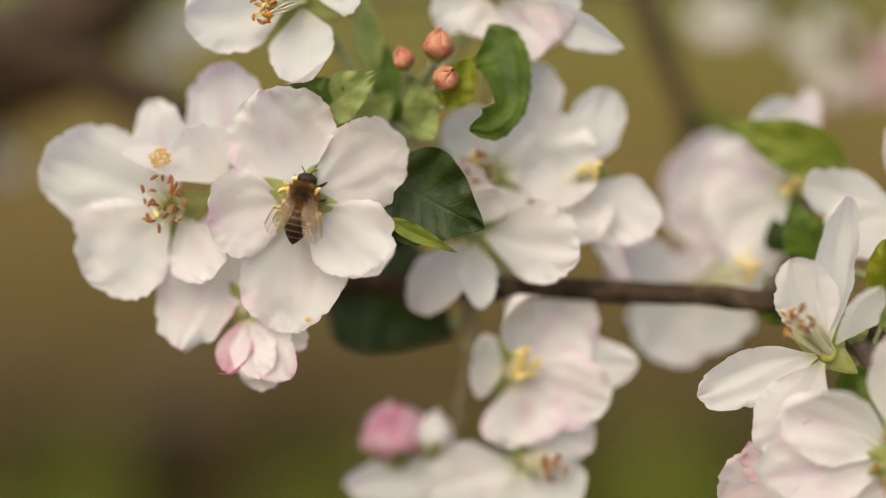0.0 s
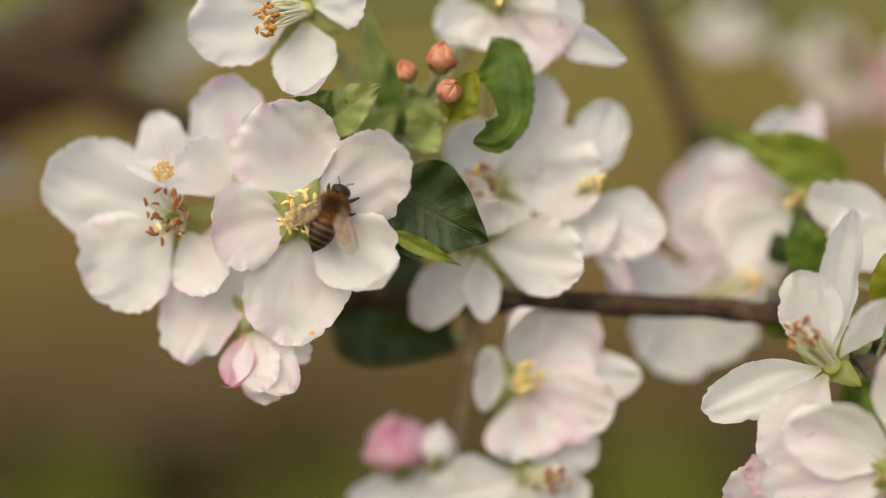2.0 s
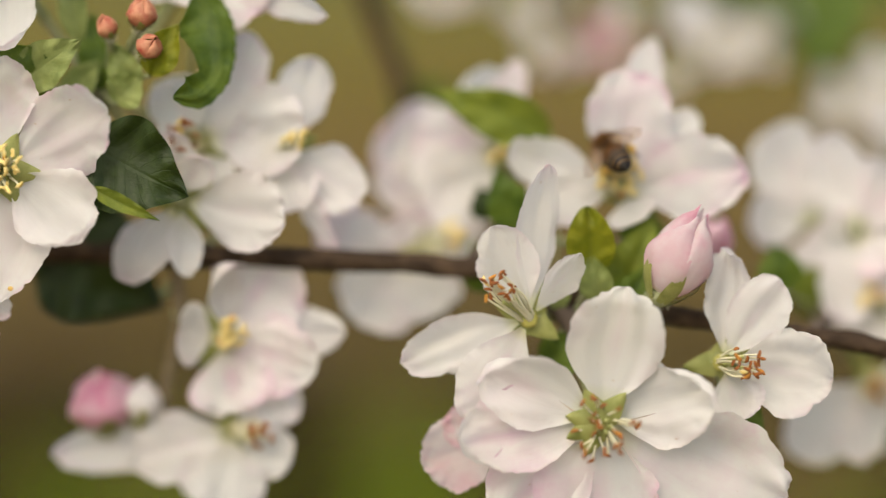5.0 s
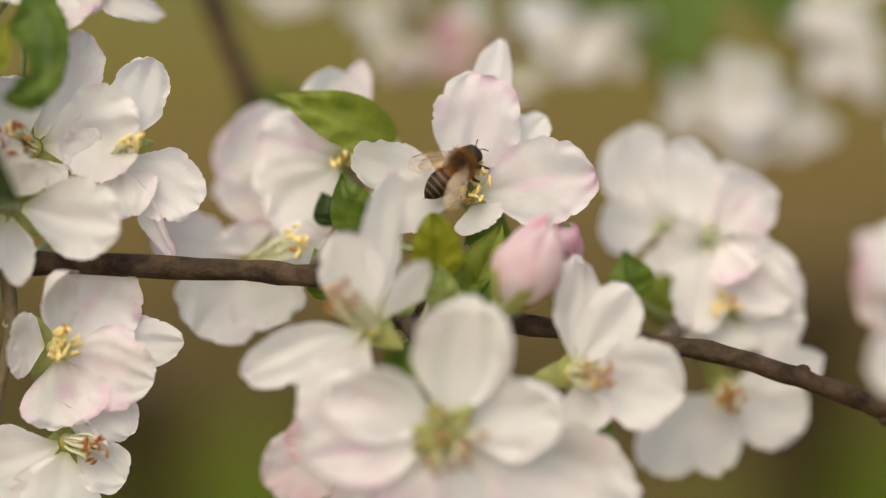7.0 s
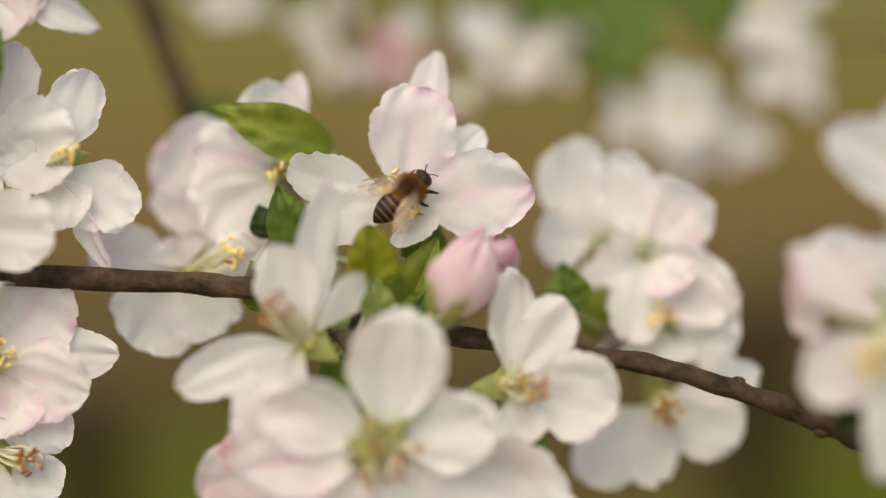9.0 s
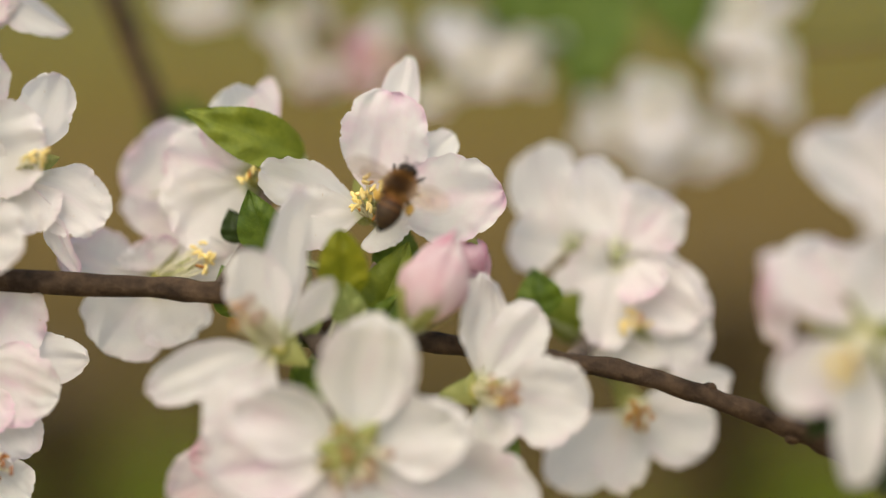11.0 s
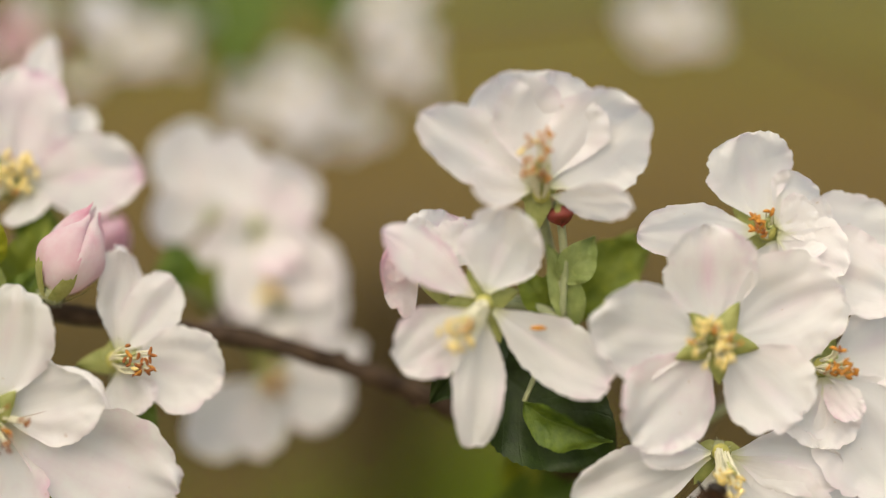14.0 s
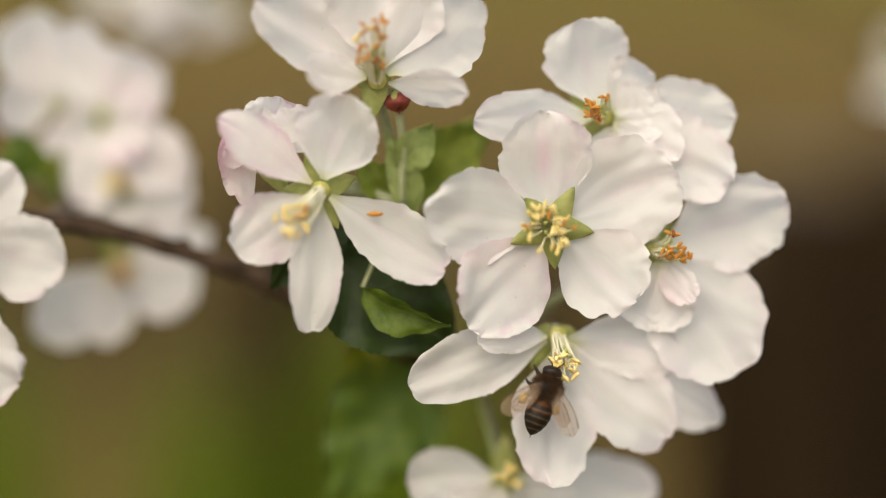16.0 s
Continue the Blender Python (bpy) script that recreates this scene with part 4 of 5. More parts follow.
# Second cluster.
flower(-15.5, 0.0, -18.2, [
    (-161, 24.9, 10.3, 2.0, 0, 0.09, 0.14, 0.00, "w", 0.0),
    (112, 18.1, 11.6, 3.0, 0, 0.07, 0.09, 0.00, "w", 0.0),
    (83, 28.7, 8.6, 2.0, 30, 0.08, 0.14, 0.00, "w", 0.0),
    (49, 15.3, 7.5, 6.0, 40, 0.07, 0.13, 0.15, "w", 0.0),
    (-120, 22.5, 13.5, 4.0, 0, 0.12, 0.11, 0.30, "b", 0.0),
], (7.5, 7.2, -0.5), "white apple blossom opened sideways with rust anthers", face=(-5.3, 5.9), seed=44, hue='r', spread=3.0, stam=14, size=0.979)
flower(-2.7, -3.0, -36.1, [
    (-94, 21.5, 23.4, 2.0, 0, 0.08, 0.06, 0.30, "b", 0.0),
    (-136, 26.4, 19.5, 2.0, 0, 0.08, 0.13, 0.00, "b", 0.0),
    (-23, 37.0, 21.0, 1.0, 0, 0.14, 0.17, 0.30, "b", 0.0),
    (18, 20.5, 18.5, 3.0, 0, 0.12, 0.16, 0.00, "w", 0.3),
    (-172, 26.0, 17.5, 5.0, 0, 0.10, 0.12, 0.15, "b", 0.5),
    (154, 23.0, 15.5, 6.0, 0, 0.13, 0.09, 0.30, "w", -0.5),
    (80, 24.7, 17.8, 5.0, 0, 0.13, 0.08, 0.15, "w", 0.0),
], (-5.7, 10.3, 17.7), "large white apple blossom with rust anthers and green sepals", face=(0.6, -1.2), seed=45, hue='r', spread=6.4, stam=17, claw=2.8, front=4.6, size=0.980)
flower(-19.1, 2.6, -38.5, [
    (-157, 17.1, 14.2, 2.0, 0, 0.13, 0.12, 0.00, "m", 0.0),
    (173, 12.3, 8.7, 0.0, 0, 0.11, 0.08, 0.00, "m", 0.0),
], (11.1, 4.6, 20.3), "pale pink apple blossom half hidden behind a white one", face=(0.0, 0.0), seed=46, stam=0, size=0.978)
flower(18.9, 2.6, -26.2, [
    (84, 21.0, 10.4, 0.0, 25, 0.09, 0.12, 0.30, "w", -0.5),
    (54, 19.1, 11.4, 3.0, 0, 0.11, 0.10, 0.30, "w", 0.0),
    (-8, 20.5, 16.3, 5.0, 0, 0.09, 0.07, 0.30, "w", 0.0),
    (-69, 11.1, 10.9, 3.0, 0, 0.11, 0.19, 0.00, "w", 0.0),
], (-0.5, 6.4, 1.0), "white apple blossom with fringed petals and rust anthers", face=(4.2, 0.4), seed=47, hue='r', spread=3.2, stam=14, size=0.967)
bud(8.1, 1.3, -13.8, 63, 18.1, 10.6, 2, "m", (-16.9, 5.9, -5.1), "half-open pale pink bud standing upright", 48, 0.15, size=0.970)
leaf(-4.0, 5.0, -9.5, 96, 11.6, 8.6, 4, LEAF_LIME, "yellow-green young leaf standing upright", stem=(-4.1, 2.1, -9.8), seed=49, fold=0.34, blunt=0.45, size=0.985)
leaf(-2.9, 6.0, -15.6, 100, 9.2, 6.1, 2, LEAF_PALE, "pale downy underside of a young leaf", stem=(-5.3, 1.1, -3.1), seed=50, fold=0.35, size=0.987)
leaf(0.6, 9.0, -15.3, 67, 16.7, 9.8, 0, LEAF_FRESH, "green young leaf behind a bud", stem=(-9.1, -2.0, -3.6), seed=51, fold=0.25, size=0.975)
leaf(-13.2, 6.5, -27.2, 37, 10.3, 8.3, 0, LEAF, "small green leaf under the blossom", stem=(5.1, 0.6, 8.8), seed=52, size=0.971)
leaf(18.6, 5.2, -30.4, -54, 14.1, 8.2, 0, LEAF, "green leaf below the blossom", stem=(-0.1, 3.7, 5.3), seed=53, size=0.964)
# The blossom above the branch.
flower(0.8, 15.0, 4.8, [
    (78, 29.6, 7.8, -3.0, 0, 0.13, 0.08, 0.15, "w", 0.0),
    (46, 20.6, 9.3, 0.0, 0, 0.10, 0.19, 0.30, "w", 0.0),
    (83, 22.8, 16.5, 3.0, 0, 0.08, 0.11, 0.30, "b", 0.0),
    (160, 22.5, 10.1, 5.0, 0, 0.13, 0.20, 0.00, "w", 0.0),
    (-176, 17.7, 12.1, 5.0, 0, 0.12, 0.07, 0.30, "w", 0.0),
    (11, 23.7, 16.5, 5.0, 0, 0.11, 0.14, 0.15, "b", 0.0),
    (-61, 6.9, 9.9, 6.0, 0, 0.13, 0.10, 0.00, "w", 0.0),
], (1.2, 0.9, -12.4), "wide open white apple blossom with yellow stamens", face=(0.1, 2.9), seed=54, stam=24, spread=4.2, reach=5.4, size=0.984)
leaf(-11.8, 17.5, 15.3, 160, 23.2, 9.6, 4, LEAF_FRESH, "bright green pointed leaf above the branch", stem=(1.0, -0.2, -24.9), seed=55, fold=0.15, size=0.990)
leaf(-17.7, 14.0, -2.6, 109, 12.5, 8.4, 2, LEAF, "green leaf with a pale rim above the branch", stem=(20.3, -4.8, -5.2), seed=56, fold=0.3, size=0.977)
leaf(-22.9, 17.0, -0.5, 112, 6.8, 5.8, 0, LEAF_DARK_SHADED, "small dark leaf above the branch", stem=(25.7, -7.9, -7.4), seed=57, size=0.974)
leaf(3.7, 18.0, -7.8, 74, 11.0, 8.8, 0, LEAF, "green young leaf below the open blossom", stem=(-1.8, -0.7, -2.2), seed=58, size=0.994)
bud(15.2, 16.0, -0.9, -49, 9.6, 7.8, 0, "p", (-13.4, -6.9, -7.0), "deep pink bud behind the blossoms", 59, 0.0, size=0.975)
flower(-21.2, 22.6, 11.5, [
    (163, 19.2, 14.4, 2.0, 0, 0.08, 0.14, 0.15, "b", 0.0),
    (-144, 19.9, 21.3, 4.0, 0, 0.08, 0.13, 0.15, "w", 0.0),
    (103, 18.9, 13.8, 0.0, 0, 0.14, 0.07, 0.00, "w", 0.0),
    (81, 20.9, 7.0, 0.0, 0, 0.11, 0.09, 0.30, "b", 0.0),
    (131, 15.0, 7.5, 5.0, 0, 0.06, 0.15, 0.00, "b", 0.0),
], (2.6, 0.0, -3.7), "white and pink apple blossom behind the leaf", face=(0.0, 0.0), seed=60, stam=8, size=0.890)
flower(-33.3, 29.0, 8.5, [
    (134, 15.9, 19.5, 2.0, 0, 0.10, 0.14, 0.15, "b", 0.0),
    (-120, 12.7, 23.4, 4.0, 0, 0.08, 0.17, 0.00, "b", 0.0),
    (-37, 12.3, 15.6, 3.0, 0, 0.10, 0.11, 0.30, "w", 0.0),
    (67, 13.1, 15.6, 2.0, 0, 0.10, 0.20, 0.15, "w", 0.0),
], (16.5, -7.3, -0.4), "pale pink apple blossom farther behind the leaf", face=(0.0, 0.0), seed=61, stam=6, size=0.875)
flower(-38.1, 22.0, -7.3, [
    (163, 20.4, 13.7, 2.0, 0, 0.13, 0.08, 0.00, "b", 0.0),
    (21, 16.3, 11.2, 2.0, 0, 0.13, 0.10, 0.15, "w", 0.0),
    (-130, 17.9, 18.7, 3.0, 0, 0.07, 0.09, 0.00, "w", 0.0),
    (-69, 13.6, 16.2, 3.0, 0, 0.14, 0.20, 0.00, "w", 0.0),
    (112, 8.8, 12.5, 1.0, 0, 0.13, 0.06, 0.30, "b", 0.0),
], (21.5, 0.7, 17.2), "pale apple blossom behind the branch", face=(8.6, 4.7), seed=62, stam=10, size=0.901)
flower(37.9, 31.8, -1.7, [
    (113, 24.0, 17.4, 2.0, 0, 0.10, 0.10, 0.15, "w", 0.0),
    (67, 18.3, 19.4, 2.0, 0, 0.10, 0.07, 0.00, "w", 0.0),
    (23, 22.1, 21.3, 3.0, 0, 0.07, 0.09, 0.00, "w", 0.0),
    (169, 14.8, 14.2, 3.0, 0, 0.13, 0.10, 0.00, "w", 0.0),
    (-90, 9.6, 10.3, 2.0, 0, 0.08, 0.18, 0.00, "w", 0.0),
], (2.5, -2.7, -19.2), "white apple blossom behind the branch", face=(0.0, 0.0), seed=63, stam=0, sepals=0, size=0.871)
flower(48.1, 29.5, -15.1, [
    (100, 20.5, 24.1, 4.0, 0, 0.10, 0.15, 0.30, "w", 0.0),
    (4, 16.4, 24.8, 4.0, 0, 0.10, 0.16, 0.00, "w", 0.0),
    (-102, 10.1, 17.8, 5.0, 0, 0.14, 0.16, 0.00, "w", 0.0),
    (52, 16.0, 19.1, 2.0, 0, 0.12, 0.17, 0.00, "w", 0.0),
    (172, 9.2, 15.3, 3.0, 0, 0.07, 0.12, 0.00, "w", 0.0),
], (-9.2, 0.0, -3.7), "cream white apple blossom behind the branch", face=(0.0, 0.0), seed=64, stam=12, size=0.881)
flower(48.1, 28.3, -30.2, [
    (-101, 18.6, 12.0, 3.0, 0, 0.09, 0.10, 0.00, "w", 0.0),
    (-29, 18.8, 15.8, 3.0, 0, 0.10, 0.13, 0.15, "w", 0.0),
    (15, 21.5, 9.5, 2.0, 0, 0.13, 0.12, 0.00, "w", 0.0),
    (-134, 24.0, 16.4, 3.0, 0, 0.07, 0.14, 0.15, "w", 0.0),
], (-9.2, 1.3, 13.4), "white apple blossom hanging below the branch", face=(1.0, -1.9), seed=65, stam=12, hue='o', size=0.885)
flower(45.6, 26.8, -2.8, [
    (110, 21.4, 13.2, 2.0, 0, 0.07, 0.12, 0.00, "w", 0.0),
    (47, 16.5, 15.1, 2.0, 0, 0.12, 0.10, 0.00, "b", 0.0),
    (-40, 22.5, 16.3, 3.0, 0, 0.12, 0.19, 0.30, "w", 0.0),
    (-101, 20.1, 12.5, 5.0, 0, 0.07, 0.13, 0.00, "w", 0.0),
    (-51, 10.7, 11.2, 8.0, 0, 0.12, 0.16, 0.30, "b", 0.0),
], (-6.3, 3.0, -17.5), "creamy apple blossom in the middle of the blurred group", face=(0.0, 0.0), seed=66, stam=0, sepals=0, size=0.885)
leaf(31.2, 20.6, -14.0, 100, 10.5, 9.2, 0, LEAF, "green leaf between the blossoms", stem=(9.9, 10.0, -4.9), seed=67, size=0.889)
# Third cluster.
flower(93.2, -17.3, 3.5, [
    (112, 22.5, 19.4, 2.0, 0, 0.12, 0.19, 0.00, "w", 0.0),
    (84, 22.5, 21.5, 3.0, 0, 0.11, 0.09, 0.30, "w", 0.0),
    (147, 26.6, 12.7, 7.0, 0, 0.08, 0.18, 0.15, "w", 0.0),
    (42, 23.7, 19.3, 4.0, 0, 0.10, 0.14, 0.00, "w", 0.0),
    (170, 14.1, 8.3, 10.0, 30, 0.10, 0.17, 0.00, "w", 0.0),
    (-10, 15.6, 8.3, 10.0, 35, 0.06, 0.16, 0.00, "w", 0.0),
], (5.2, 7.5, -22.4), "cup-shaped white apple blossom with orange anthers", face=(-0.9, 6.7), seed=68, hue='o', spread=4.6, stam=16, size=0.974)
flower(82.9, -18.2, -15.8, [
    (73, 17.9, 15.6, 5.0, 0, 0.11, 0.07, 0.00, "w", 0.0),
    (142, 22.8, 9.9, 5.0, 20, 0.07, 0.11, 0.30, "b", 0.0),
    (-144, 19.4, 13.0, 3.0, 0, 0.10, 0.12, 0.30, "b", 0.0),
    (-95, 26.4, 9.8, 5.0, 0, 0.13, 0.10, 0.30, "w", 0.0),
    (-34, 27.3, 12.7, 5.0, 0, 0.07, 0.20, 0.00, "w", 0.0),
], (15.7, 8.4, -2.6), "nodding white apple blossom with yellow anthers", face=(-5.5, -5.2), seed=69, spread=3.2, stam=14, size=0.974)
flower(123.7, -20.0, -22.5, [
    (96, 20.8, 17.6, 3.0, 0, 0.13, 0.10, 0.30, "b", 0.0),
    (172, 23.6, 18.0, 5.0, 0, 0.10, 0.11, 0.00, "w", 0.0),
    (25, 25.4, 20.6, 4.0, 0, 0.07, 0.15, 0.00, "w", 0.0),
    (-130, 23.8, 17.6, 5.0, 0, 0.12, 0.12, 0.30, "b", 0.0),
    (-42, 20.6, 17.4, 6.0, 0, 0.08, 0.15, 0.15, "w", 0.0),
], (-13.0, 11.6, -25.4), "wide open white apple blossom with yellow stamens", face=(-1.1, 0.0), seed=70, stam=22, spread=4.8, claw=2.1, front=3.2, size=0.984)
flower(143.7, -17.3, -27.2, [
    (21, 25.4, 18.3, 3.0, 0, 0.09, 0.15, 0.00, "w", 0.0),
    (-55, 27.4, 23.5, 4.0, 0, 0.08, 0.08, 0.00, "w", 0.0),
    (-62, 10.8, 6.9, 9.0, 30, 0.08, 0.09, 0.00, "b", 0.0),
    (108, 13.8, 11.6, 0.0, 0, 0.11, 0.13, 0.15, "w", 0.0),
    (-91, 15.1, 15.8, 1.0, 0, 0.13, 0.12, 0.00, "w", 0.0),
], (-33.5, 8.9, -20.7), "broad white apple blossom with orange anthers", face=(2.5, 0.9), seed=71, hue='o', spread=3.2, stam=14, size=0.977)
flower(134.4, -14.6, -3.2, [
    (107, 18.9, 16.5, 2.0, 0, 0.07, 0.14, 0.00, "w", 0.0),
    (-179, 24.9, 11.1, 4.0, 0, 0.09, 0.14, 0.15, "w", 0.0),
    (35, 12.2, 16.0, 1.0, 0, 0.08, 0.16, 0.00, "w", 0.0),
    (-73, 7.7, 18.0, 4.0, 0, 0.14, 0.16, 0.15, "w", 0.0),
    (-1, 24.6, 15.9, 3.0, 0, 0.08, 0.08, 0.00, "w", 0.0),
    (-27, 26.4, 15.9, 6.0, 0, 0.12, 0.09, 0.00, "w", 0.0),
    (-29, 15.2, 15.9, 5.0, 0, 0.10, 0.17, 0.00, "w", 0.0),
    (25, 9.9, 9.6, 1.0, 0, 0.10, 0.16, 0.30, "w", 0.0),
], (-24.2, 6.2, -45.6), "white apple blossom with orange anthers at the back", face=(-2.1, 1.6), seed=72, hue='o', spread=2.6, stam=12, size=0.970)
flower(125.4, -17.3, -42.3, [
    (-163, 29.4, 12.6, 4.0, 0, 0.08, 0.13, 0.00, "w", 0.0),
    (-9, 23.8, 12.0, 4.0, 0, 0.10, 0.14, 0.30, "w", 0.0),
    (-43, 29.0, 16.7, 5.0, 0, 0.09, 0.13, 0.30, "w", 0.0),
    (-92, 27.5, 16.2, 3.0, 0, 0.07, 0.10, 0.00, "w", 0.0),
    (-27, 36.3, 12.6, -1.0, 0, 0.09, 0.14, 0.30, "w", 0.0),
    (179, 15.9, 6.3, 6.0, 0, 0.10, 0.12, 0.00, "w", 0.0),
], (-14.8, 8.9, -5.2), "white apple blossom that faces down", face=(0.4, -5.3), seed=73, hue='y', spread=2.8, stam=14, size=0.977)
flower(118.0, -5.8, -69.1, [
    (-180, 20.0, 12.1, 2.0, 0, 0.13, 0.13, 0.00, "w", 0.0),
    (-6, 29.6, 12.1, 2.0, 0, 0.09, 0.17, 0.00, "w", 0.0),
    (-49, 15.6, 16.5, 3.0, 0, 0.13, 0.19, 0.15, "w", 0.0),
    (-119, 12.8, 16.5, 3.0, 0, 0.07, 0.17, 0.15, "w", 0.0),
], (-7.3, -2.9, 22.8), "blurred white apple blossom at the bottom", face=(0.0, 0.0), seed=74, stam=6, size=0.957)
flower(73.9, -12.3, -10.4, [
    (-163, 9.1, 13.5, 0.0, 0, 0.10, 0.12, 0.00, "m", 0.0),
    (155, 8.6, 10.8, 2.0, 30, 0.12, 0.13, 0.30, "m", 0.0),
    (76, 11.9, 13.5, 1.0, 0, 0.13, 0.16, 0.15, "b", 0.0),
    (45, 12.9, 9.7, 2.0, 0, 0.07, 0.16, 0.00, "w", 0.0),
    (107, 10.2, 8.6, 0.0, 0, 0.12, 0.10, 0.15, "w", 0.0),
], (25.4, 2.5, -8.3), "half-open pink apple blossom behind the nodding one", face=(0.0, 0.0), seed=75, stam=0, size=0.956)
leaf(104.1, 7.0, -49.0, -124, 34.1, 23.5, 2, LEAF, "large green leaf below the blossoms", stem=(7.4, -16.8, 1.8), seed=76, fold=0.1, size=0.929)
leaf(84.7, -9.3, -26.0, -40, 33.0, 23.0, 1, LEAF_DARK_SHADED, "dark green leaf beneath the blossoms", stem=(13.2, -0.7, 8.0), seed=77, fold=0.2, size=0.955)
leaf(90.4, -15.1, -34.3, -24, 17.5, 8.0, 3, LEAF, "olive green curled leaf beneath the blossoms", stem=(8.1, 5.2, 16.5), seed=78, fold=0.35, roll=35, size=0.967)
leaf(94.4, 7.6, -43.7, -105, 11.1, 7.3, 0, LEAF_LIME, "small lime green leaf below the branch", stem=(17.1, -16.7, -3.9), seed=79, size=0.970)
leaf(102.4, -4.4, -12.3, 25, 15.7, 10.9, 0, LEAF_FRESH, "green leaf behind the third cluster", stem=(-4.4, -5.9, -6.4), seed=80, size=0.954)
leaf(83.0, -10.0, -26.9, 144, 9.0, 8.1, 0, LEAF, "green leaf behind the nodding blossom", stem=(16.0, 0.0, 9.0), seed=81, size=0.955)
bud(96.8, -15.1, 1.4, -82, 4.2, 4.4, 0, "d", (1.5, 5.2, -20.4), "red-brown sepals under the blossom", 82, 0.0, size=0.968)
leaf(86.5, -8.6, -18.3, -127, 20.4, 12.8, 1, LEAF_DARK_SHADED, "dark green leaf behind the nodding blossom", stem=(12.3, -1.5, -0.0), seed=83, fold=0.15, size=0.955)
leaf(100.8, -10.0, -20.4, 108, 16.6, 6.3, 0, LEAF_PALE, "pale downy young leaf between the blossoms", stem=(-2.7, 0.0, 2.1), seed=84, fold=0.3, size=0.959)
leaf(101.5, -5.8, -18.5, 53, 20.2, 13.4, 0, LEAF_FRESH, "fresh green leaf behind the third cluster", stem=(-3.5, -4.4, 0.2), seed=85, size=0.955)
leaf(98.0, -11.4, -12.2, 53, 10.7, 7.1, 0, LEAF_PALE, "pale downy young leaf under the cup-shaped blossom", stem=(0.3, 1.5, -6.4), seed=86, fold=0.25, size=0.959)
leaf(94.5, -7.2, -18.4, 54, 12.0, 8.2, 0, LEAF_FRESH, "fresh green young leaf among the blossoms", stem=(4.0, -2.9, 0.0), seed=87, fold=0.2, size=0.955)
leaf(96.4, -8.6, -18.4, 124, 11.6, 6.1, 0, LEAF_FRESH, "small green leaf between the blossoms", stem=(1.9, -1.5, 0.1), seed=88, size=0.957)
leaf(35.7, 29.5, -18.4, 69, 12.8, 9.5, 0, LEAF_FRESH, "green leaf behind the branch", stem=(4.9, 0.0, 0.0), seed=89, size=0.879)
leaf(-99.7, 3.0, 20.7, 53, 10.5, 6.3, 0, LEAF_PALE, "pale downy young leaf at the spur", stem=(4.5, 4.7, 2.9), seed=90, size=0.981)
leaf(-0.8, 7.1, -20.2, 60, 13.2, 8.3, 0, LEAF, "green leaf below the upright bud", stem=(-7.7, 0.0, 1.5), seed=91, size=0.963)
leaf(-10.7, 5.2, -17.2, 81, 9.3, 4.1, 0, LEAF_PALE, "narrow downy young leaf", stem=(2.6, 1.9, -1.6), seed=92, size=0.971)
leaf(-21.9, 11.6, -13.5, 116, 10.6, 8.6, 0, LEAF, "green leaf behind the branch", stem=(25.3, -2.4, 6.2), seed=93, size=0.950)
# Out of focus behind.
twig("branch", [(-246.6, 56.7, 58.5), (-184.8, 56.7, 42.3), (-143.9, 58.3, 27.2), (-101.2, 60.0, 7.0)], [6.48, 6.48, 4.68, 3.60], BARK, "thick dark branch behind the blossoms", knots=[(0.5, 0.8), (0.75, -0.6)])
twig("branch", [(-223.8, 63.3, 20.1), (-179.5, 63.3, 40.5), (-157.6, 63.3, 60.0)], [10.44, 11.48, 9.04], BARK, "thick dark branch behind the blossoms", knots=[(0.4, 0.5)])
twig("branch", [(-55.8, 55.0, 61.1), (-48.4, 55.0, 42.8), (-39.3, 55.8, 20.2), (-33.8, 56.7, 2.3)], [2.32, 2.32, 2.03, 1.59], BARK, "slender brown twig behind the blossoms", knots=[(0.3, 0.6), (0.6, -0.5)])
flower(74.5, 74.0, 46.2, [(15, 24.6, 9.0, 5.8, 0, 0.10, 0.10, 0.00, "w", 0), (89, 18.1, 17.0, 2.8, 0, 0.10, 0.10, 0.00, "w", 0), (131, 9.8, 14.0, 2.3, 40, 0.10, 0.10, 0.00, "w", 0), (235, 14.8, 11.3, 4.6, 40, 0.10, 0.10, 0.00, "w", 0), (292, 18.1, 12.4, 4.1, 0, 0.10, 0.10, 0.00, "w", 0)], (2.0, 14.0, 10.0), "white apple blossom far out of focus", stam=8, seed=500, group="blossoms far behind", size=0.532)
flower(80.3, 76.6, 34.7, [(4, 9.0, 9.9, 3.5, 0, 0.10, 0.10, 0.00, "w", 0), (53, 13.5, 8.7, 1.1, 0, 0.10, 0.10, 0.00, "w", 0), (136, 9.0, 13.4, 2.3, 0, 0.10, 0.10, 0.00, "w", 0), (156, 16.6, 8.2, 1.1, 40, 0.10, 0.10, 0.00, "w", 0), (263, 13.5, 15.6, 4.6, 40, 0.10, 0.10, 0.00, "w", 0), (296, 22.6, 12.3, 2.7, 40, 0.10, 0.10, 0.00, "w", 0)], (2.0, 14.0, 10.0), "white apple blossom far out of focus", stam=8, seed=501, group="blossoms far behind", size=0.518)
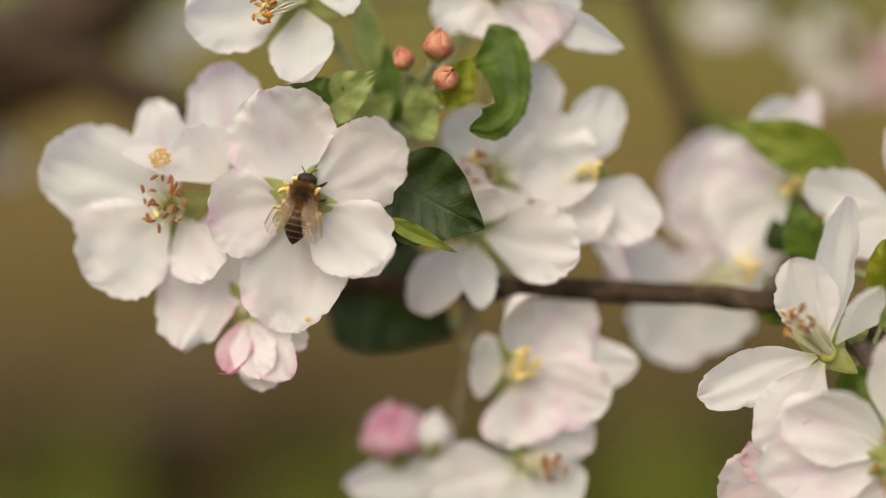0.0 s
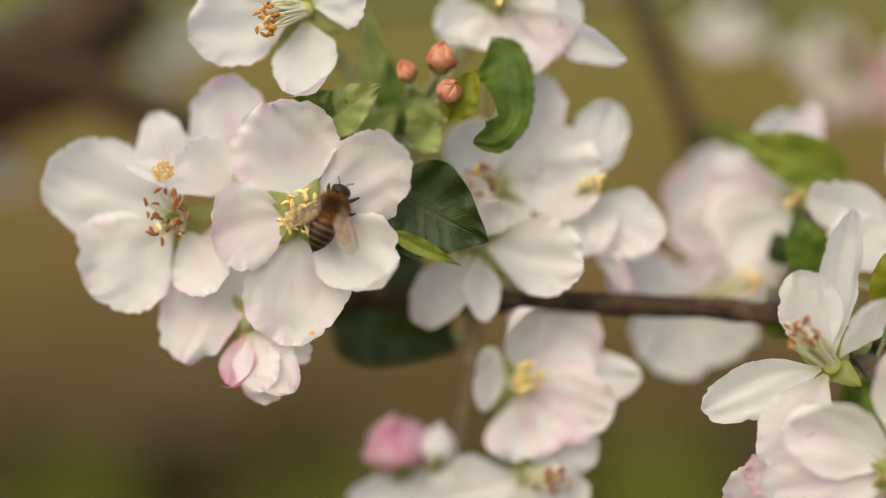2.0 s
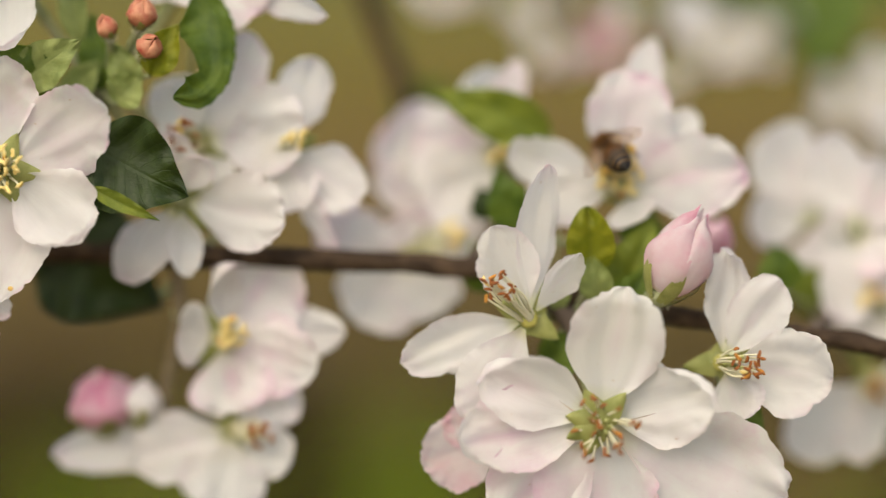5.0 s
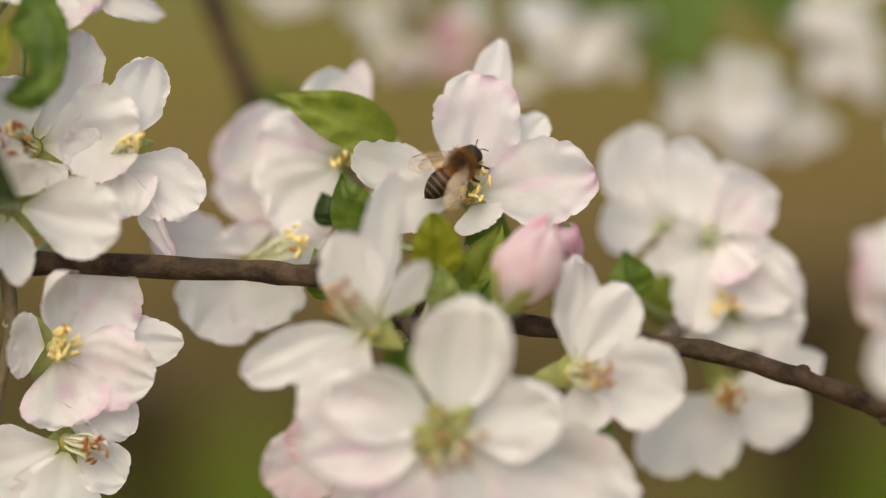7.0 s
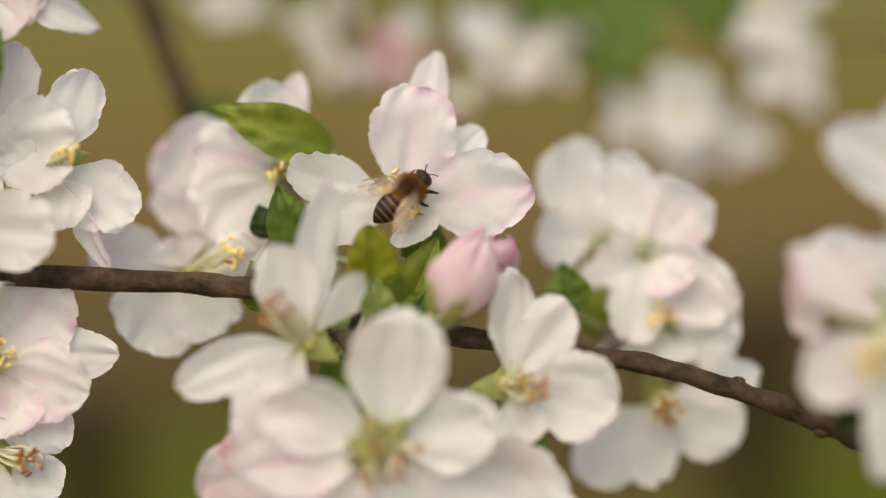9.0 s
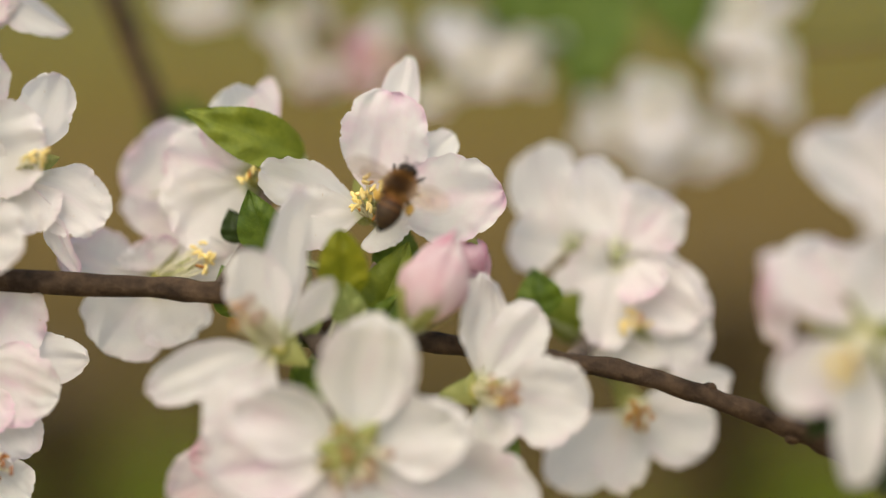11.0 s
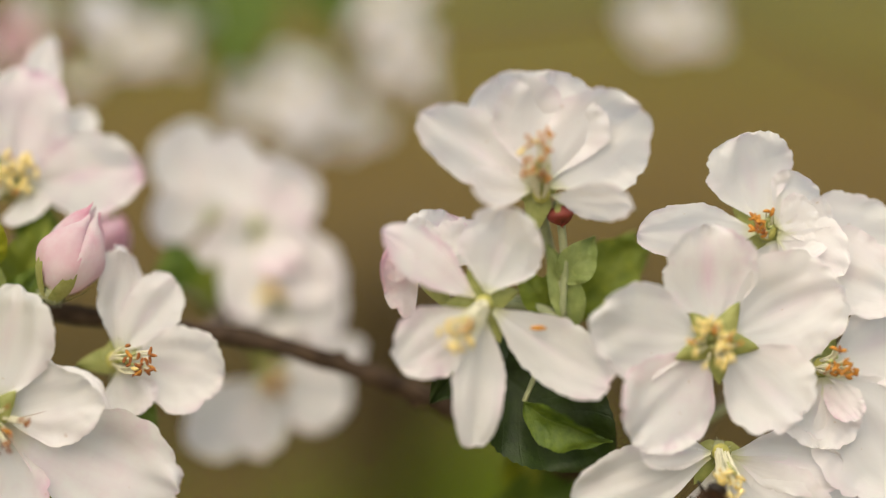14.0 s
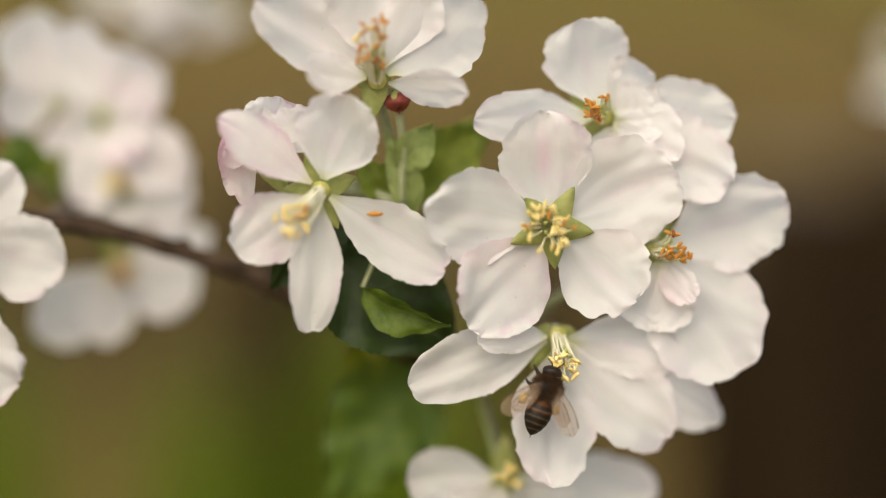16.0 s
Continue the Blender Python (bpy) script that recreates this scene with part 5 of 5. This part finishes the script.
flower(57.3, 74.0, 27.4, [(-25, 16.6, 14.5, 4.7, 40, 0.10, 0.10, 0.00, "w", 0), (45, 13.5, 12.7, 3.9, 0, 0.10, 0.10, 0.00, "w", 0), (128, 16.6, 12.2, 3.2, 0, 0.10, 0.10, 0.00, "w", 0), (202, 16.6, 11.6, 2.6, 0, 0.10, 0.10, 0.00, "w", 0), (263, 13.5, 12.4, 2.2, 0, 0.10, 0.10, 0.00, "w", 0), (280, 16.6, 15.8, 4.4, 0, 0.10, 0.10, 0.00, "w", 0)], (2.0, 14.0, 10.0), "white apple blossom far out of focus", stam=8, seed=502, group="blossoms far behind", size=0.529)
flower(49.8, 76.6, 23.5, [(6, 11.1, 8.9, 4.0, 40, 0.10, 0.10, 0.00, "w", 0), (66, 18.5, 8.2, 2.2, 40, 0.10, 0.10, 0.00, "w", 0), (140, 18.5, 9.1, 5.3, 0, 0.10, 0.10, 0.00, "w", 0), (202, 18.5, 11.3, 4.4, 0, 0.10, 0.10, 0.00, "w", 0), (267, 7.4, 8.4, 1.2, 0, 0.10, 0.10, 0.00, "w", 0), (313, 18.5, 11.1, 5.6, 0, 0.10, 0.10, 0.00, "w", 0)], (2.0, 14.0, 10.0), "white apple blossom far out of focus", stam=8, seed=503, group="blossoms far behind", size=0.514)
flower(-13.9, 74.0, 35.8, [(-12, 16.4, 8.5, 1.5, 0, 0.10, 0.10, 0.00, "m", 0), (85, 6.6, 7.0, 3.7, 0, 0.10, 0.10, 0.00, "w", 0), (140, 12.0, 7.0, 5.6, 40, 0.10, 0.10, 0.00, "w", 0), (198, 9.8, 6.7, 2.4, 40, 0.10, 0.10, 0.00, "w", 0), (261, 12.0, 6.3, 4.0, 40, 0.10, 0.10, 0.00, "w", 0), (285, 9.8, 8.5, 1.4, 40, 0.10, 0.10, 0.00, "w", 0)], (2.0, 14.0, 10.0), "pink apple blossom far out of focus", stam=8, seed=504, group="blossoms far behind", size=0.530)
flower(2.2, 74.0, 37.8, [(-15, 12.0, 10.3, 5.7, 40, 0.10, 0.10, 0.00, "p", 0), (92, 16.4, 10.2, 2.2, 0, 0.10, 0.10, 0.00, "w", 0), (157, 16.4, 10.8, 2.9, 0, 0.10, 0.10, 0.00, "p", 0), (241, 9.8, 8.1, 1.9, 0, 0.10, 0.10, 0.00, "p", 0)], (2.0, 14.0, 10.0), "pink apple blossom far out of focus", stam=8, seed=505, group="blossoms far behind", size=0.528)
flower(-15.9, 76.6, 44.2, [(19, 14.4, 8.9, 1.2, 0, 0.10, 0.10, 0.00, "m", 0), (88, 10.5, 6.6, 1.1, 0, 0.10, 0.10, 0.00, "w", 0), (194, 14.4, 9.6, 3.7, 0, 0.10, 0.10, 0.00, "w", 0), (273, 10.5, 8.4, 4.1, 0, 0.10, 0.10, 0.00, "w", 0)], (2.0, 14.0, 10.0), "pink apple blossom far out of focus", stam=8, seed=506, group="blossoms far behind", size=0.516)
flower(29.3, 74.0, 36.6, [(27, 20.5, 11.9, 1.4, 40, 0.10, 0.10, 0.00, "w", 0), (77, 12.3, 7.5, 3.2, 0, 0.10, 0.10, 0.00, "w", 0), (147, 8.2, 13.2, 1.6, 0, 0.10, 0.10, 0.00, "w", 0), (221, 8.2, 11.4, 3.0, 0, 0.10, 0.10, 0.00, "w", 0), (310, 15.0, 10.2, 3.7, 40, 0.10, 0.10, 0.00, "w", 0)], (2.0, 14.0, 10.0), "white apple blossom far out of focus", stam=8, seed=507, group="blossoms far behind", size=0.527)
flower(133.9, 74.0, 39.6, [(-8, 24.6, 9.7, 4.5, 0, 0.10, 0.10, 0.00, "w", 0), (79, 14.8, 12.1, 1.2, 0, 0.10, 0.10, 0.00, "w", 0), (120, 14.8, 16.4, 3.0, 0, 0.10, 0.10, 0.00, "w", 0), (151, 18.1, 13.1, 3.4, 0, 0.10, 0.10, 0.00, "w", 0), (250, 9.8, 17.2, 1.3, 40, 0.10, 0.10, 0.00, "w", 0), (276, 9.8, 11.6, 4.5, 0, 0.10, 0.10, 0.00, "w", 0)], (2.0, 14.0, 10.0), "white apple blossom far out of focus", stam=8, seed=508, group="blossoms far behind", size=0.538)
flower(21.3, 72.7, 36.4, [(7, 18.1, 9.8, 5.3, 0, 0.10, 0.10, 0.00, "w", 0), (70, 9.8, 11.5, 5.7, 40, 0.10, 0.10, 0.00, "w", 0), (137, 24.6, 16.9, 3.1, 0, 0.10, 0.10, 0.00, "w", 0), (193, 9.8, 15.3, 2.9, 40, 0.10, 0.10, 0.00, "w", 0), (313, 14.8, 14.5, 4.6, 0, 0.10, 0.10, 0.00, "w", 0)], (2.0, 14.0, 10.0), "white apple blossom far out of focus", stam=8, seed=509, group="blossoms far behind", size=0.544)
flower(-36.2, 79.2, 50.8, [(-28, 20.5, 11.4, 2.0, 0, 0.10, 0.10, 0.00, "w", 0), (99, 12.3, 7.4, 3.5, 0, 0.10, 0.10, 0.00, "w", 0), (207, 15.0, 7.5, 5.3, 40, 0.10, 0.10, 0.00, "w", 0), (265, 15.0, 10.5, 4.4, 40, 0.10, 0.10, 0.00, "w", 0)], (2.0, 14.0, 10.0), "white apple blossom far out of focus", stam=8, seed=510, group="blossoms far behind", size=0.506)
flower(-152.5, 74.0, 44.4, [(22, 20.5, 10.5, 5.3, 0, 0.10, 0.10, 0.00, "w", 0), (73, 12.3, 7.9, 2.5, 0, 0.10, 0.10, 0.00, "w", 0), (167, 8.2, 11.5, 3.0, 0, 0.10, 0.10, 0.00, "w", 0), (223, 12.3, 11.7, 5.2, 0, 0.10, 0.10, 0.00, "w", 0), (269, 12.3, 11.5, 4.9, 0, 0.10, 0.10, 0.00, "w", 0)], (2.0, 14.0, 10.0), "white apple blossom far out of focus", stam=8, seed=511, group="blossoms far behind", size=0.541)
flower(-193.5, 74.0, 19.0, [(-14, 18.1, 9.9, 1.1, 0, 0.10, 0.10, 0.00, "w", 0), (81, 24.6, 14.6, 4.0, 40, 0.10, 0.10, 0.00, "w", 0), (151, 24.6, 11.8, 2.7, 0, 0.10, 0.10, 0.00, "w", 0), (235, 9.8, 13.1, 5.1, 40, 0.10, 0.10, 0.00, "w", 0), (309, 9.8, 16.6, 5.1, 40, 0.10, 0.10, 0.00, "w", 0)], (2.0, 14.0, 10.0), "white apple blossom far out of focus", stam=8, seed=512, group="blossoms far behind", size=0.541)
flower(23.5, 79.2, 40.5, [(-13, 16.0, 15.5, 4.3, 0, 0.10, 0.10, 0.00, "w", 0), (53, 10.7, 14.3, 2.1, 0, 0.10, 0.10, 0.00, "w", 0), (122, 10.7, 18.7, 5.2, 0, 0.10, 0.10, 0.00, "w", 0), (235, 19.6, 17.1, 4.7, 0, 0.10, 0.10, 0.00, "w", 0), (273, 16.0, 13.9, 4.8, 40, 0.10, 0.10, 0.00, "w", 0)], (2.0, 14.0, 10.0), "white apple blossom far out of focus", stam=8, seed=513, group="blossoms far behind", size=0.499)
flower(0.6, 76.6, 36.4, [(-29, 5.7, 5.8, 5.9, 0, 0.10, 0.10, 0.00, "p", 0), (78, 8.6, 9.4, 6.0, 0, 0.10, 0.10, 0.00, "p", 0), (118, 10.5, 6.5, 2.3, 0, 0.10, 0.10, 0.00, "w", 0), (162, 10.5, 9.1, 2.1, 40, 0.10, 0.10, 0.00, "p", 0), (224, 14.4, 9.3, 3.4, 0, 0.10, 0.10, 0.00, "p", 0), (292, 10.5, 9.7, 4.2, 0, 0.10, 0.10, 0.00, "w", 0)], (2.0, 14.0, 10.0), "pink apple blossom far out of focus", stam=8, seed=515, group="blossoms far behind", size=0.514)
flower(27.2, 79.2, 39.3, [(-2, 16.6, 11.2, 3.2, 0, 0.10, 0.10, 0.00, "w", 0), (85, 13.5, 12.9, 1.1, 0, 0.10, 0.10, 0.00, "w", 0), (154, 16.6, 8.1, 2.1, 40, 0.10, 0.10, 0.00, "w", 0), (240, 9.0, 11.6, 4.0, 40, 0.10, 0.10, 0.00, "w", 0), (271, 16.6, 10.8, 3.1, 0, 0.10, 0.10, 0.00, "w", 0)], (2.0, 14.0, 10.0), "white apple blossom far out of focus", stam=8, seed=516, group="blossoms far behind", size=0.499)
flower(23.4, 80.8, 33.6, [(-5, 12.0, 11.3, 2.4, 40, 0.10, 0.10, 0.00, "w", 0), (100, 6.6, 11.0, 2.2, 40, 0.10, 0.10, 0.00, "w", 0), (202, 12.0, 9.4, 4.4, 40, 0.10, 0.10, 0.00, "w", 0), (300, 6.6, 6.6, 5.0, 0, 0.10, 0.10, 0.00, "w", 0)], (2.0, 14.0, 10.0), "white apple blossom far out of focus", stam=8, seed=517, group="blossoms far behind", size=0.491)
flower(75.0, 76.6, 38.2, [(-23, 22.6, 10.6, 2.0, 0, 0.10, 0.10, 0.00, "w", 0), (41, 16.6, 11.5, 2.3, 0, 0.10, 0.10, 0.00, "w", 0), (97, 13.5, 14.8, 5.7, 0, 0.10, 0.10, 0.00, "w", 0), (162, 16.6, 12.5, 2.0, 40, 0.10, 0.10, 0.00, "w", 0), (255, 22.6, 9.6, 2.5, 0, 0.10, 0.10, 0.00, "w", 0), (294, 22.6, 12.2, 4.0, 40, 0.10, 0.10, 0.00, "w", 0)], (2.0, 14.0, 10.0), "white apple blossom far out of focus", stam=8, seed=518, group="blossoms far behind", size=0.517)
flower(74.0, 77.6, 53.6, [(-27, 9.8, 13.1, 3.0, 40, 0.10, 0.10, 0.00, "w", 0), (69, 18.1, 9.6, 3.1, 0, 0.10, 0.10, 0.00, "w", 0), (196, 18.1, 8.8, 4.1, 0, 0.10, 0.10, 0.00, "w", 0), (247, 24.6, 12.0, 4.7, 0, 0.10, 0.10, 0.00, "w", 0)], (2.0, 14.0, 10.0), "white apple blossom far out of focus", stam=8, seed=519, group="blossoms far behind", size=0.512)
flower(59.4, 79.2, 21.9, [(11, 14.8, 10.9, 4.2, 0, 0.10, 0.10, 0.00, "w", 0), (94, 14.8, 8.9, 3.0, 0, 0.10, 0.10, 0.00, "w", 0), (169, 24.6, 12.2, 2.0, 40, 0.10, 0.10, 0.00, "w", 0), (260, 24.6, 9.4, 3.6, 0, 0.10, 0.10, 0.00, "w", 0)], (2.0, 14.0, 10.0), "white apple blossom far out of focus", stam=8, seed=520, group="blossoms far behind", size=0.501)
flower(66.3, 80.8, 19.6, [(-5, 20.5, 11.8, 3.4, 0, 0.10, 0.10, 0.00, "w", 0), (58, 12.3, 10.8, 2.2, 0, 0.10, 0.10, 0.00, "w", 0), (146, 20.5, 7.7, 5.0, 0, 0.10, 0.10, 0.00, "w", 0), (192, 20.5, 14.4, 4.7, 0, 0.10, 0.10, 0.00, "w", 0), (212, 15.0, 11.1, 4.5, 40, 0.10, 0.10, 0.00, "w", 0), (292, 12.3, 12.5, 1.4, 0, 0.10, 0.10, 0.00, "w", 0)], (2.0, 14.0, 10.0), "white apple blossom far out of focus", stam=8, seed=521, group="blossoms far behind", size=0.495)
flower(-12.9, 76.6, 32.5, [(-15, 12.3, 5.1, 1.6, 40, 0.10, 0.10, 0.00, "w", 0), (78, 4.9, 5.3, 5.8, 0, 0.10, 0.10, 0.00, "w", 0), (101, 12.3, 7.4, 1.2, 0, 0.10, 0.10, 0.00, "p", 0), (169, 7.4, 5.1, 1.6, 40, 0.10, 0.10, 0.00, "w", 0), (256, 4.9, 7.3, 4.1, 0, 0.10, 0.10, 0.00, "p", 0), (294, 7.4, 5.5, 2.4, 40, 0.10, 0.10, 0.00, "p", 0)], (2.0, 14.0, 10.0), "pink apple blossom far out of focus", stam=8, seed=522, group="blossoms far behind", size=0.515)
flower(-34.6, 76.6, 48.8, [(24, 7.4, 6.6, 2.5, 0, 0.10, 0.10, 0.00, "w", 0), (50, 11.1, 8.2, 1.1, 40, 0.10, 0.10, 0.00, "w", 0), (115, 7.4, 12.8, 3.5, 0, 0.10, 0.10, 0.00, "w", 0), (230, 13.5, 11.5, 2.0, 0, 0.10, 0.10, 0.00, "w", 0), (297, 11.1, 12.8, 2.8, 0, 0.10, 0.10, 0.00, "w", 0)], (2.0, 14.0, 10.0), "white apple blossom far out of focus", stam=8, seed=523, group="blossoms far behind", size=0.519)
flower(140.6, 81.8, 45.1, [(-7, 14.8, 10.5, 1.8, 0, 0.10, 0.10, 0.00, "w", 0), (66, 14.8, 15.6, 2.4, 0, 0.10, 0.10, 0.00, "w", 0), (202, 9.8, 8.9, 1.8, 0, 0.10, 0.10, 0.00, "w", 0), (267, 18.1, 13.0, 6.0, 40, 0.10, 0.10, 0.00, "w", 0)], (2.0, 14.0, 10.0), "white apple blossom far out of focus", stam=8, seed=524, group="blossoms far behind", size=0.497)
flower(222.2, 81.8, 7.4, [(16, 9.8, 10.5, 5.4, 40, 0.10, 0.10, 0.00, "w", 0), (93, 18.1, 8.9, 3.8, 0, 0.10, 0.10, 0.00, "w", 0), (121, 14.8, 13.1, 5.0, 40, 0.10, 0.10, 0.00, "w", 0), (241, 18.1, 13.1, 3.6, 40, 0.10, 0.10, 0.00, "w", 0), (294, 18.1, 12.2, 1.9, 0, 0.10, 0.10, 0.00, "w", 0)], (2.0, 14.0, 10.0), "white apple blossom far out of focus", stam=8, seed=525, group="blossoms far behind", size=0.498)
flower(14.8, 74.0, 29.8, [(24, 8.6, 7.2, 3.7, 0, 0.10, 0.10, 0.00, "w", 0), (106, 5.7, 8.7, 4.1, 0, 0.10, 0.10, 0.00, "w", 0), (207, 14.4, 8.7, 2.0, 40, 0.10, 0.10, 0.00, "w", 0), (242, 8.6, 5.8, 2.1, 0, 0.10, 0.10, 0.00, "w", 0)], (2.0, 14.0, 10.0), "white apple blossom far out of focus", stam=8, seed=526, group="blossoms far behind", size=0.527)
twig("branch", [(-190.4, 75.1, 24.1), (-149.8, 75.1, 49.2), (-34.7, 80.3, 55.1), (-33.1, 77.7, 53.3), (-14.7, 77.7, 48.7), (-12.7, 75.1, 40.6), (-11.6, 77.7, 37.2), (-11.2, 77.7, 41.8), (1.7, 77.7, 41.1), (3.3, 75.1, 42.6)], [0.67, 0.57], BARK, "thin twig far behind that carries blurred blossoms", knots=[(0.3, 0.6), (0.7, -0.5)])
twig("branch", [(3.3, 75.1, 42.6), (15.7, 75.1, 34.6), (22.2, 73.2, 41.2), (24.3, 80.3, 45.0), (24.2, 81.9, 38.0), (27.9, 80.3, 43.7), (30.1, 75.1, 41.3), (50.4, 77.7, 28.3), (57.8, 75.1, 32.3), (59.8, 80.3, 26.6)], [0.66, 0.56], BARK, "thin twig far behind that carries blurred blossoms", knots=[(0.3, 0.6), (0.7, -0.5)])
twig("branch", [(59.8, 80.3, 26.6), (66.7, 81.9, 24.3), (74.8, 75.1, 50.9), (74.3, 78.8, 58.0), (75.3, 77.7, 42.9), (80.5, 77.7, 39.4), (133.6, 75.1, 44.4), (140.1, 82.0, 49.4), (220.7, 82.0, 12.2)], [0.66, 0.56], BARK, "thin twig far behind that carries blurred blossoms", knots=[(0.3, 0.6), (0.7, -0.5)])
leaf(44.3, 75.2, 58.6, -92, 66.0, 36.0, 0, LEAF, "dark green leaf far out of focus", stem=(2.1, 25.0, -1.7), seed=94, fold=0.1, size=0.521)
leaf(32.5, 76.0, 56.3, -110, 36.0, 28.0, 0, LEAF, "green leaf far out of focus", stem=(1.3, 20.0, -0.1), seed=95, fold=0.1, size=0.516)
leaf(58.9, 76.0, 59.7, -70, 46.0, 32.0, 0, LEAF, "broad green leaf far out of focus", stem=(2.0, 20.0, 0.0), seed=97, fold=0.1, size=0.518)
leaf(-41.7, 65.0, 17.4, 52, 19.2, 18.6, 0, LEAF, "green leaf out of focus behind the blossoms", stem=(0.0, 5.0, -2.0), seed=96, fold=0.1, size=0.681)
speck("pollen_stain", -133.7, -10.9, 16.3, 1.7, POLLEN, "orange-yellow pollen stain on a white petal", size=1.001)
speck("pollen_grain", -106.7, -11.0, -12.5, 0.5, POLLEN, "single orange pollen grain on a white petal", size=1.001)
speck("fallen_anther", 92.3, -20.4, -20.0, 1.5, ANTHER['o'], "brown anther stuck to a white petal", 0.32, size=0.982)
speck("fallen_anther", 10.5, -10.5, -38.6, 0.3, ANTHER['r'], "tiny reddish speck on a white petal", 0.32, size=0.970)

FLIGHT = [
    (0, -107.5, -11.5, 9.4, 77, 0, 0),
    (0.2, -108.1, -11.5, 10.9, 75, 0, 0),
    (0.5, -107.2, -11.5, 9.6, 66, 0, 0),
    (0.8, -106.4, -11.5, 8.6, 61, 0, 0),
    (1.1, -107.7, -11.5, 8.2, 64, 0, 0),
    (1.5, -107.0, -11.5, 9.2, 63, 0, 0),
    (1.8, -108.6, -11.5, 10.5, 74, 0, 0),
    (2, -102.6, -12.0, 9.8, 65, 0, 0),
    (2.1, -102.5, -15.3, 6.6, 30, 0, -40),
    (2.2, -95.0, -16.1, 7.1, 25, 0, -50),
    (2.3, -75.2, -16.0, -4.6, 45, -10, -20),
    (2.4, -68.0, -13.8, -10.0, 75, -25, 0),
    (2.6, -68.2, -11.4, -21.5, 95, -30, 20),
    (2.8, -62.6, -11.1, -20.6, 130, -20, 45),
    (3, -63.5, -10.7, -19.7, 142, -15, 55),
    (3.2, -57.4, -8.4, -19.0, 130, -20, 40),
    (3.4, -47.3, -4.0, -8.8, 90, -48, 0),
    (3.6, -44.3, 1.2, 6.3, 90, -52, 0),
    (3.8, -26.7, 6.5, 17.7, 90, -52, 0),
    (4, -16.9, -0.2, 16.9, 75, -48, 0),
    (4.2, -3.0, 3.2, 14.2, 70, -30, 0),
    (4.4, 5.1, 6.5, 10.0, 125, -54, 0),
    (4.6, -2.7, 8.5, 13.0, 120, -54, 0),
    (4.8, -0.3, 9.5, 13.9, 95, -54, 0),
    (5, -1.4, 9.5, 12.6, 130, -52, 0),
    (5.2, -3.8, 9.5, 12.3, 95, -20, 0),
    (6.2, -1.8, 9.5, 10.9, 60, 0, -10),
    (7.3, 0.2, 8.5, 10.3, 40, 0, -22),
    (7.6, 0.5, 8.5, 10.6, 42, 0, -22),
    (8, 1.2, 8.5, 9.0, 28, 0, -22),
    (8.3, 1.5, 8.5, 8.9, 30, 0, -22),
    (8.6, 2.1, 8.5, 8.3, 32, 0, -20),
    (9, 2.2, 8.5, 8.1, 42, 0, -18),
    (9.5, 2.2, 8.5, 7.1, 48, 0, -15),
    (9.7, 2.6, 8.5, 7.7, 48, 0, -15),
    (10.8, 4.1, 4.5, 8.6, 70, 0, 0),
    (11.4, 20.1, 0.2, 16.4, 45, 0, -40),
    (11.8, 51.4, -18.6, 24.9, 28, 0, -70),
    (12, 61.3, -60.0, 9.0, -30, 0, -60),
    (12.2, 82.2, -120.0, -18.0, -40, 0, -40),
    (14, 189.6, -140.0, -39.7, -40, 0, 0),
    (16, 230.3, -150.0, -67.2, -40, 0, 0),
]
forager, forager_wings = bee("brown honey bee with dark banded abdomen", True, COATS[0], BELLIES[0])
feeder, feeder_wings = bee("dark honey bee feeding on a hanging blossom", True, COATS[1], BELLIES[1])


def motions():
    walk(forager, [(t, bee_pose(u, d, v, h, p, r)) for t, u, d, v, h, p, r in FLIGHT])
    for wing, side, x, z in forager_wings:
        walk(wing, [(t, wing_pose(side, x, z, back, rise)) for t, back, rise in ((0, 74, 3), (0.5, 66, 3), (1.8, 70, 3), (2.0, 55, 4), (2.2, 10, 18), (4.6, 10, 18), (4.9, 60, 4), (5.3, 64, 4), (9.7, 64, 4), (11.0, 10, 18), (16, 10, 18))])
    walk(feeder, [(t, bee_pose(122.2, -24.5, -51.0, h, 0, 0)) for t, h in ((0, 70), (16, 70))])
    for wing, side, x, z in feeder_wings:
        walk(wing, [(t, wing_pose(side, x, z, back, 4)) for t, back in ((0, 56), (16, 56))])


motions()
